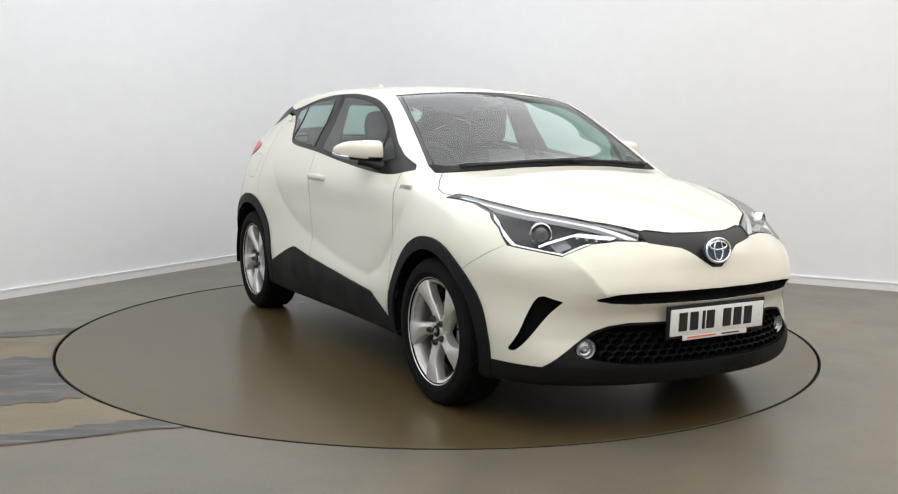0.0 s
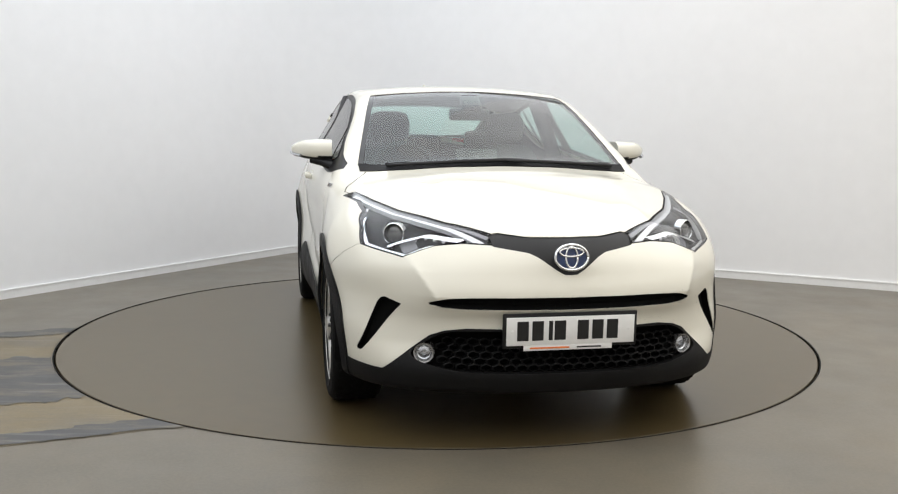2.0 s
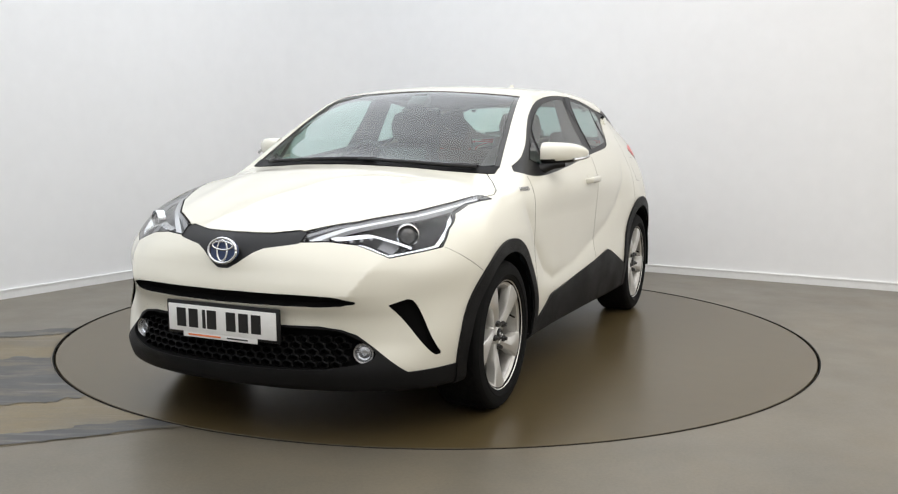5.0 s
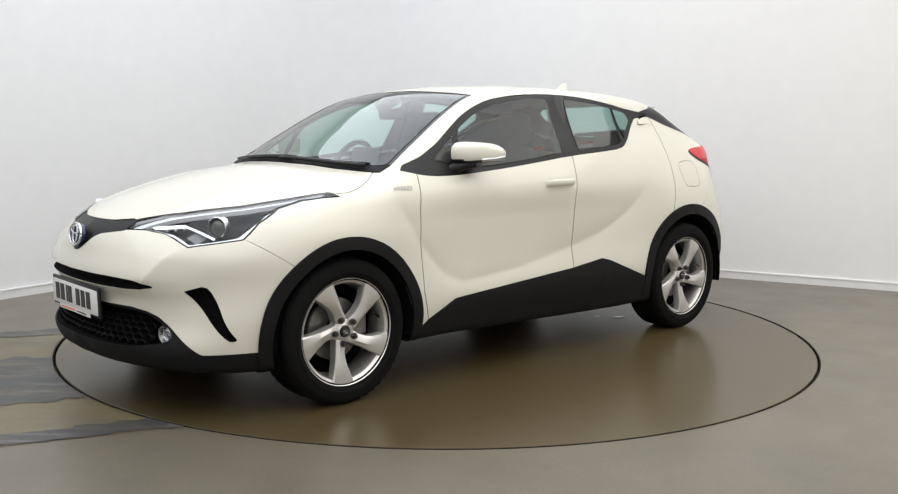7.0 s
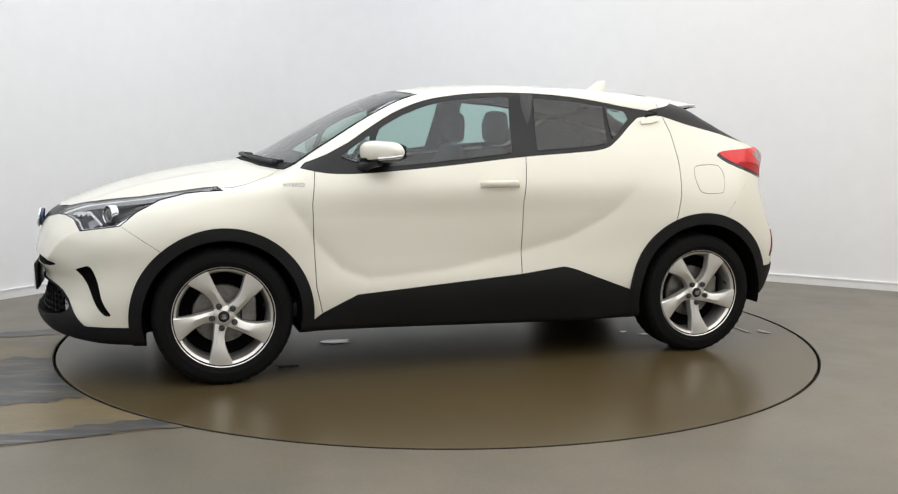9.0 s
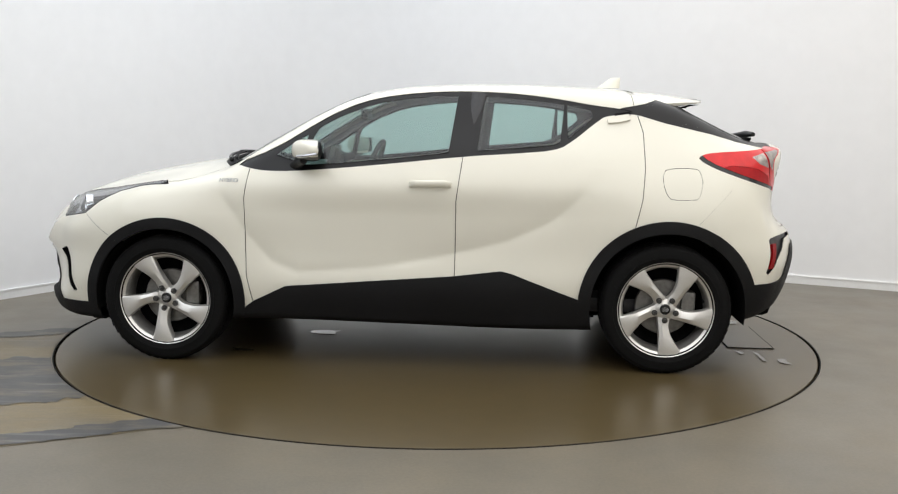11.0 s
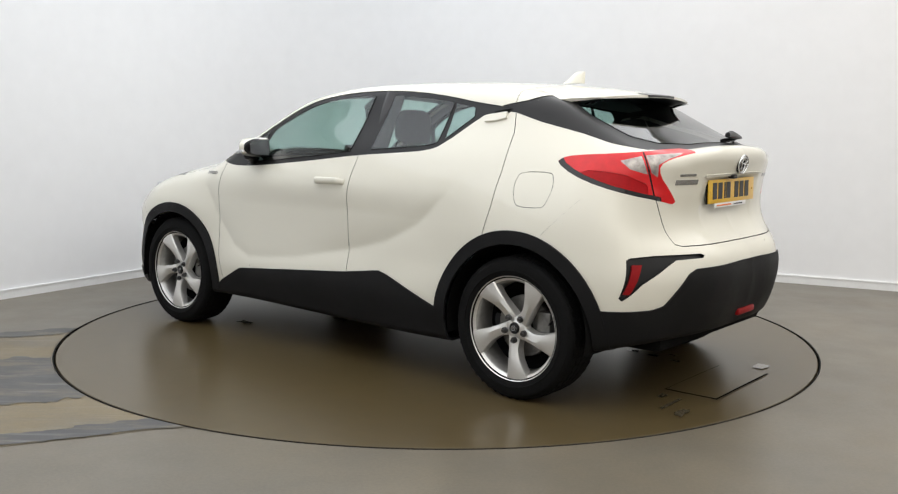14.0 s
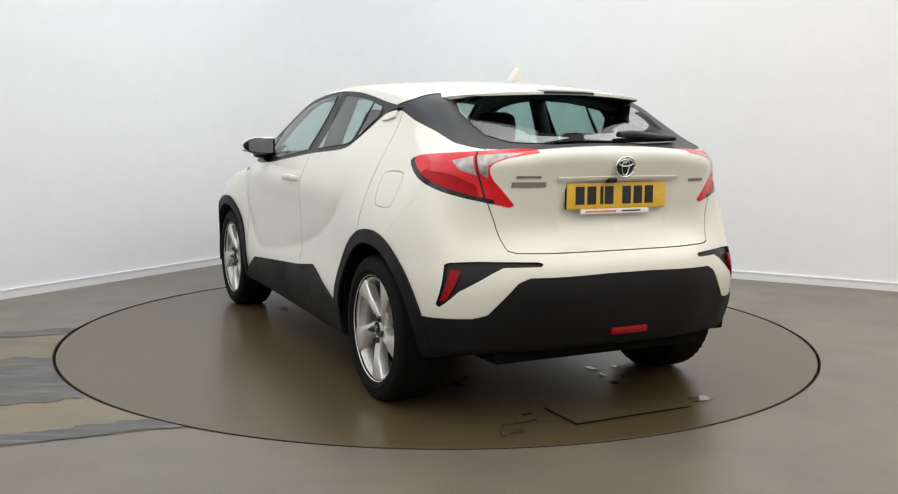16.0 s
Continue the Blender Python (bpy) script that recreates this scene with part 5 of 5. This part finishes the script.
# roof spoiler: a wing that carries the roof on over the rear window
def wing_top(s, b):
    """Top of the wing at s of its depth and b (-1 to 1) of its width."""
    a = abs(b) * (0.592 - 0.132 * s ** 1.3)
    x0 = -1.145 - 0.055 * (a / 0.6) ** 3
    x1 = -1.592 + 0.40 * a * a
    x = x0 + (x1 - x0) * s
    z0 = hermite(TOP_X, TOP_Z, np.array([x0]))[0] - 0.13 * a * a - 0.055 * max(0, abs(b) - 0.7) ** 2 / 0.09 * (1 - s)
    return x, math.copysign(a, b), z0 + 0.003 - 0.035 * s - 0.022 * s * s + 0.05 * a * a * s


def wing(under):
    rows = []
    for b in np.linspace(-1, 1, 45):
        row = []
        for s in np.linspace(0, 1, 16):
            x, a, z = wing_top(s, b)
            t = np.interp(s, [0, 0.3, 0.8, 1], [0.05, 0.042, 0.026, 0.012])
            t *= 1 - 0.5 * abs(b) ** 6
            row.append((x, a * (0.985 if under else 1), z - (t if under else 0)))
        rows.append(row)
    v, f = sheet(rows)
    return v, (f if under else [q[::-1] for q in f]), np.array(rows)


v, f, top_rows = wing(False)
spoiler = link_mesh("roof_spoiler", v, f, PAINT, gate_ob, "cream-white roof spoiler with a black underside", sharp=50)
v, f, low_rows = wing(True)
link_mesh("spoiler_underside", v, f, SATINBLACK, spoiler, "black spoiler underside", sharp=50)
edge = np.concatenate([np.stack([top_rows[0], low_rows[0]], 1), np.stack([top_rows[:, -1], low_rows[:, -1]], 1), np.stack([top_rows[-1][::-1], low_rows[-1][::-1]], 1)])
v, f = sheet(edge)
link_mesh("spoiler_edge", v, [q[::-1] for q in f], PAINT, spoiler, sharp=50)
# black struts between the wing and the glass
for x_top, x_low, a_top, a_low, wide in ((-1.235, -1.225, 0.47, 0.46, 0.055), (-1.500, -1.425, 0.432, 0.425, 0.045)):
    foot, _ = many("top", [x_low], [a_low], -0.004)
    rows = []
    for q in np.linspace(0, 1, 7):
        x = x_low + (x_top - x_low) * q ** 1.4
        a = a_low + (a_top - a_low) * q
        z = foot[0][2] + (hermite(TOP_X, TOP_Z, np.array([-1.15]))[0] - 0.085 - foot[0][2]) * q
        h = wide / 2 * (1.5 - 1.6 * q * (1 - q) - 0.2)
        rows.append([(x + h * math.cos(g), a + 0.016 * math.sin(g), z) for g in np.linspace(0, 2 * math.pi, 14, endpoint=False)])
    v, f = loft(rows)
    both_sides("spoiler_strut", v, f, GLOSSBLACK, spoiler, "black strut under the spoiler", sharp=60)
rows = []
for b in np.linspace(-0.30, 0.30, 15):
    row = []
    for s_, dz in ((0.86, 0.0015), (0.93, 0.003), (1.004, 0.0015), (1.006, -0.009)):
        x, a, z = wing_top(min(s_, 1.0), b)
        row.append((x - max(0, s_ - 1.0) * 0.6, a, z + dz))
    rows.append(row)
v, f = sheet(rows)
link_mesh("stop_lamp", v, [q[::-1] for q in f], GLOSSBLACK, spoiler, "dark stop lamp strip", sharp=60)
# roof aerial
rings = []
for q in np.linspace(0, 1, 9):
    x_f, x_r = -1.00 - 0.085 * q, -1.135 - 0.004 * q
    z = 1.497 + 0.062 * q
    w = 0.026 * (1 - q) ** 0.7 + 0.004
    rings.append([((x_f + x_r) / 2 + (x_f - x_r) / 2 * math.cos(a), w * math.sin(a) * (1 if math.cos(a) < 0 else 1 - 0.5 * math.cos(a)), z) for a in np.linspace(0, 2 * math.pi, 24, endpoint=False)])
v, f = loft(rings)
link_mesh("roof_aerial", v, f, PAINT, roof_ob, "cream-white shark-fin aerial", sharp=50)

# rear wiper
p, n = many("top", [-1.925, -1.90, -1.865, -1.82], [-0.03, -0.12, -0.27, -0.42], [0.045, 0.045, 0.035, 0.03])
v, f = tube(p, [0.013, 0.020, 0.015, 0.008], 10)
wiper = link_mesh("rear_wiper", v, f, SATINBLACK, gate_ob, "black rear wiper arm", sharp=50)
p, n = many("top", [-1.905, -1.87, -1.82, -1.78], [-0.02, -0.18, -0.35, -0.46], 0.014)
v, f = tube(p, 0.010, 8)
link_mesh("wiper_blade", v, f, RUBBER, wiper)
# front wipers at the foot of the windscreen
for pts in ([(0.985, 0.60), (1.05, 0.42), (1.09, 0.22), (1.10, 0.02)], [(1.085, 0.10), (1.095, -0.12), (1.075, -0.34), (1.01, -0.56)]):
    line = resampled(pts, 14)
    p, n = many("top", line[:, 0], line[:, 1], 0.016)
    v, f = tube(p, 0.007, 8)
    w = link_mesh("wiper", v, f, PLASTIC, car, "black windscreen wiper", sharp=50)
    p2, _ = many("top", line[:, 0] + 0.03, line[:, 1], 0.022)
    v, f = tube(p2, np.linspace(0.011, 0.007, 14), 8)
    link_mesh("wiper_arm", v, f, SATINBLACK, w)
for s in (0, 1):
    line = resampled([(1.10, 0.0), (1.095, 0.2), (1.05, 0.45), (0.975, 0.64), (0.95, 0.69)], 24)
    pa, n = many("top", line[:, 0] + 0.05, line[:, 1], 0.004)
    pb, n2 = many("top", line[:, 0] - 0.012, line[:, 1], 0.006)
    v, f = loft(np.stack([pa, pb, pb - n2 * 0.02, pa - n * 0.02], 1))
    link_mesh("scuttle_trim", mirrored(v) if s else v, [q[::-1] for q in f] if s else f, PLASTIC, car, "black trim at the foot of the windscreen", sharp=40)

# door mirrors
def mirror_rings():
    rings = []
    for q in np.linspace(0, 1, 15):
        y = 0.795 + 0.205 * q
        body = (1 - abs(2 * q - 0.85) ** 3.2 * 0.42) if q > 0.425 else (1 - abs(0.85 - 2 * q) ** 3 * 0.10)
        body = max(0.12, body) * (1 if q < 0.93 else 0.75)
        xf = 0.637 - 0.13 * q ** 2.2
        xr = 0.480 - 0.035 * q
        half_z = 0.060 * body * (1 - 0.25 * q)
        zc = 1.132 + 0.004 * q
        ring = []
        for k in range(28):
            a = 2 * math.pi * k / 28
            c, s = math.cos(a), math.sin(a)
            c2 = math.copysign(abs(c) ** (0.75 if c > 0 else 0.35), c)
            s2 = math.copysign(abs(s) ** 0.75, s)
            ring.append(((xf + xr) / 2 + (xf - xr) / 2 * c2 * (0.55 + 0.45 * body), y, zc + half_z * s2))
        rings.append(ring)
    return np.array(rings)


rings = mirror_rings()
v, f = loft(rings)
shape = np.array(v)
low_cut = lambda q: shape[list(q)].mean(0)[2] < 1.100 + 0.05 * max(0, shape[list(q)].mean(0)[1] - 0.9)
back_cut = lambda q: shape[list(q)].mean(0)[0] < 0.495 - 0.17 * (shape[list(q)].mean(0)[1] - 0.8)
white = [q for q in f if not low_cut(q) and not back_cut(q)]
black = [q for q in f if low_cut(q) or back_cut(q)]
mirrors = both_sides("door_mirror", v, white, PAINT, doors, "cream-white door mirror with a black foot", sharp=60)
both_sides("mirror_base", v, black, SATINBLACK, mirrors, "black mirror housing", sharp=60)
glass_rows = []
for q in np.linspace(0.08, 0.86, 10):
    y = 0.795 + 0.205 * q
    h = 0.046 * (1 - 0.25 * q) * (1 - max(0, q - 0.6) * 0.9)
    x = 0.474 - 0.036 * q
    glass_rows.append([(x - 0.004, y, 1.134 + h * s) for s in np.linspace(-1, 1, 6)])
v, f = sheet(glass_rows)
both_sides("mirror_glass", v, f, CHROME, mirrors, "mirror glass")
ind = resampled([(0.575, 0.955, 1.103), (0.525, 0.985, 1.108), (0.465, 1.000, 1.118)], 12)
v, f = tube(ind, 0.009, 8)
both_sides("indicator", v, f, LAMPWHITE, mirrors, "clear indicator strip")
arm = resampled([(0.665, 0.735, 1.040), (0.630, 0.785, 1.048), (0.585, 0.84, 1.072), (0.555, 0.90, 1.082)], 12)
v, f = tube(arm, np.linspace(0.034, 0.020, 12), 12)
both_sides("mirror_foot", v, f, SATINBLACK, mirrors, "black mirror foot", sharp=60)

# door handles
line_x = np.linspace(0.012, -0.208, 22)
rings = []
for k, hx in enumerate(line_x):
    q = k / 21
    off = 0.034 * min(1, min(q, 1 - q) / 0.12) ** 0.6 + 0.002
    hh = 0.0185 * (1 if 0.1 < q < 0.9 else 0.85)
    p, n = many("side", [hx], [0.963 + 0.002 * q], 0.0)
    c = p[0] + n[0] * (off - 0.008)
    up = np.array([0, 0, 1.0])
    rings.append([c + n[0] * 0.011 * math.cos(a) + up * hh * math.sin(a) for a in np.linspace(0, 2 * math.pi, 12, endpoint=False)])
v, f = loft(rings)
both_sides("door_handle", v, f, PAINT, doors, "cream-white door handle", sharp=50)
v, f = ribbon("side", [(-0.03, 0.985), (-0.10, 0.990), (-0.16, 0.985)], 0.022, 0.0015, 0.003, 12)
both_sides("handle_cup", v, f, PAINT, doors)
v, f = ribbon("side", [(-1.01, 1.295), (-1.06, 1.305), (-1.125, 1.318)], np.concatenate([np.linspace(0.02, 0.036, 10), np.linspace(0.036, 0.03, 10)]), 0.012, 0.02, 20)
both_sides("door_handle", v, f, PAINT, rear_doors, "cream-white handle in the window pillar", sharp=40)
v, f = ribbon("side", [(-1.05, 1.328), (-1.13, 1.340)], 0.016, 0.006, 0.015, 10)
both_sides("handle_cup", v, f, VOID, rear_doors)

# ---- cabin ----
bm = bmesh.new()
rounded_box(bm, (2.35, 1.45, 0.08), (-0.15, 0, 0.33), 0.02)
part("cabin_floor", bm, TRIM_DARK, car)
rows = []
for a in np.linspace(-0.72, 0.72, 25):
    bulge = 0.025 * math.exp(-((a + 0.37) / 0.18) ** 2)
    rows.append([(1.08 - 0.25 * a * a, a, 1.005), (0.98, a, 1.018), (0.84, a, 1.025 + bulge * 0.6), (0.68, a, 1.022 + bulge), (0.60, a, 0.99 + bulge), (0.585, a, 0.90), (0.66, a, 0.70), (0.75, a, 0.45)])
v, f = sheet(rows)
link_mesh("dashboard", v, f, TRIM_DARK, car, "dark dashboard", sharp=60)
bm = bmesh.new()
rounded_box(bm, (0.03, 0.235, 0.14), (0.57, 0.0, 1.075), 0.012, Euler((0, radians(-15), 0)).to_matrix())
part("centre_screen", bm, GLOSSBLACK, car, "black centre screen")
bm = bmesh.new()
rounded_box(bm, (0.9, 0.24, 0.28), (0.15, 0, 0.50), 0.04)
part("centre_console", bm, TRIM_DARK, car)
# steering wheel on the car's right
turn = Matrix.Translation((0.40, -0.37, 0.995)) @ Matrix.Rotation(radians(-24), 4, "Y")
ring = [turn @ Vector((0, 0.185 * math.cos(a), 0.185 * math.sin(a))) for a in np.linspace(0, 2 * math.pi, 41)]
v, f = tube(ring, 0.016, 10)
steer = link_mesh("steering_wheel", v, f, TRIM_DARK, car, "dark steering wheel", sharp=60)
for a in (0, 180, 270):
    p0, p1 = (turn @ Vector((0.01, r * math.cos(radians(a)), r * math.sin(radians(a)))) for r in (0.04, 0.18))
    v, f = tube([p0, (p0 + p1) / 2, p1], [0.024, 0.016, 0.014], 8)
    link_mesh("wheel_spoke", v, f, SILVERTRIM if a == 270 else TRIM_DARK, steer)
bm = bmesh.new()
bmesh.ops.create_uvsphere(bm, u_segments=20, v_segments=12, radius=0.07, matrix=turn @ Matrix.Diagonal((0.6, 1.1, 0.95, 1)))
part("wheel_boss", bm, TRIM_DARK, steer)


def seat(y):
    ob = new("front_seat")
    ob.parent = car
    tagged(ob, "dark cloth front seat with headrest")

    def pad(name, stations, squareness=0.45):
        rings = []
        for cx, cz, w, t, lean in stations:
            ring = []
            for k in range(24):
                a = 2 * math.pi * k / 24
                c, s = math.cos(a), math.sin(a)
                u, q = math.copysign(abs(c) ** squareness, c) * w / 2, math.copysign(abs(s) ** squareness, s) * t / 2
                ring.append((cx + q * math.cos(lean), y + u, cz + q * math.sin(lean)))
            rings.append(ring)
        v, f = loft(rings)
        return link_mesh(name, v, f, SEAT, ob, sharp=60)
    pad("backrest", [(-0.02, 0.52, 0.40, 0.10, 0.3), (-0.05, 0.60, 0.50, 0.16, 0.3), (-0.13, 0.80, 0.50, 0.16, 0.3), (-0.20, 1.00, 0.46, 0.14, 0.3), (-0.245, 1.12, 0.36, 0.10, 0.3), (-0.255, 1.15, 0.25, 0.05, 0.3)])
    pad("headrest", [(-0.255, 1.165, 0.16, 0.04, 0.2), (-0.25, 1.19, 0.24, 0.09, 0.2), (-0.25, 1.27, 0.26, 0.10, 0.2), (-0.26, 1.335, 0.22, 0.08, 0.2), (-0.262, 1.35, 0.14, 0.04, 0.2)], 0.55)
    rings = []
    pad("seat_cushion", [(0.45, 0.52, 0.40, 0.06, 1.57), (0.42, 0.52, 0.48, 0.13, 1.57), (0.2, 0.51, 0.50, 0.16, 1.57), (0.0, 0.49, 0.48, 0.16, 1.57), (-0.05, 0.48, 0.40, 0.08, 1.57)])
    for s in (-0.05, 0.05):
        v, f = tube([(-0.25, y + s, 1.13), (-0.252, y + s, 1.2)], 0.006, 8)
        link_mesh("headrest_post", v, f, STEEL, ob)


seat(0.37)
seat(-0.37)
bench = new("rear_seat")
bench.parent = car
tagged(bench, "dark cloth rear bench seat")
bm = bmesh.new()
rounded_box(bm, (0.14, 1.28, 0.62), (-1.0, 0, 0.80), 0.05, Euler((0, radians(-16), 0)).to_matrix(), 3)
part("backrest", bm, SEAT, bench)
bm = bmesh.new()
rounded_box(bm, (0.5, 1.28, 0.16), (-0.72, 0, 0.50), 0.05, None, 3)
part("seat_cushion", bm, SEAT, bench)
for y in (-0.42, 0.0, 0.42):
    bm = bmesh.new()
    rounded_box(bm, (0.09, 0.25, 0.13 if y else 0.10), (-1.09, y, 1.17 if y else 1.14), 0.035, Euler((0, radians(-10), 0)).to_matrix(), 3)
    part("headrest", bm, SEAT, bench)
bm = bmesh.new()
rounded_box(bm, (0.62, 1.2, 0.03), (-1.48, 0, 1.03), 0.01)
part("parcel_shelf", bm, TRIM_DARK, car)
# inner mirror and the sensor pod at the windscreen's head
bm = bmesh.new()
rounded_box(bm, (0.035, 0.235, 0.068), (0.37, 0.0, 1.332), 0.018, Euler((0, radians(8), 0)).to_matrix(), 3)
part("rear_view_mirror", bm, SATINBLACK, car, "dark inner mirror")
bm = bmesh.new()
rounded_box(bm, (0.12, 0.11, 0.05), (0.40, 0.0, 1.395), 0.015, Euler((0, radians(30), 0)).to_matrix())
part("sensor_pod", bm, SATINBLACK, car, "dark sensor pod")
# middle pillars and belts inside
for s in (-1, 1):
    v, f = tube([(-0.29, s * 0.72, 1.08), (-0.31, s * 0.665, 1.25), (-0.335, s * 0.60, 1.43)], 0.05, 8)
    link_mesh("pillar_lining", v, f, TRIM_DARK, car)


def motions():
    """The turntable turns, and carries the car with it."""
    turns = [(t, Matrix.Rotation(radians(h), 4, "Z")) for t, h in HEADING.items()]
    walk(turntable, turns)
    walk(car, [(t, m @ pose(*CAR_AT, 0.0)) for t, m in turns])


motions()
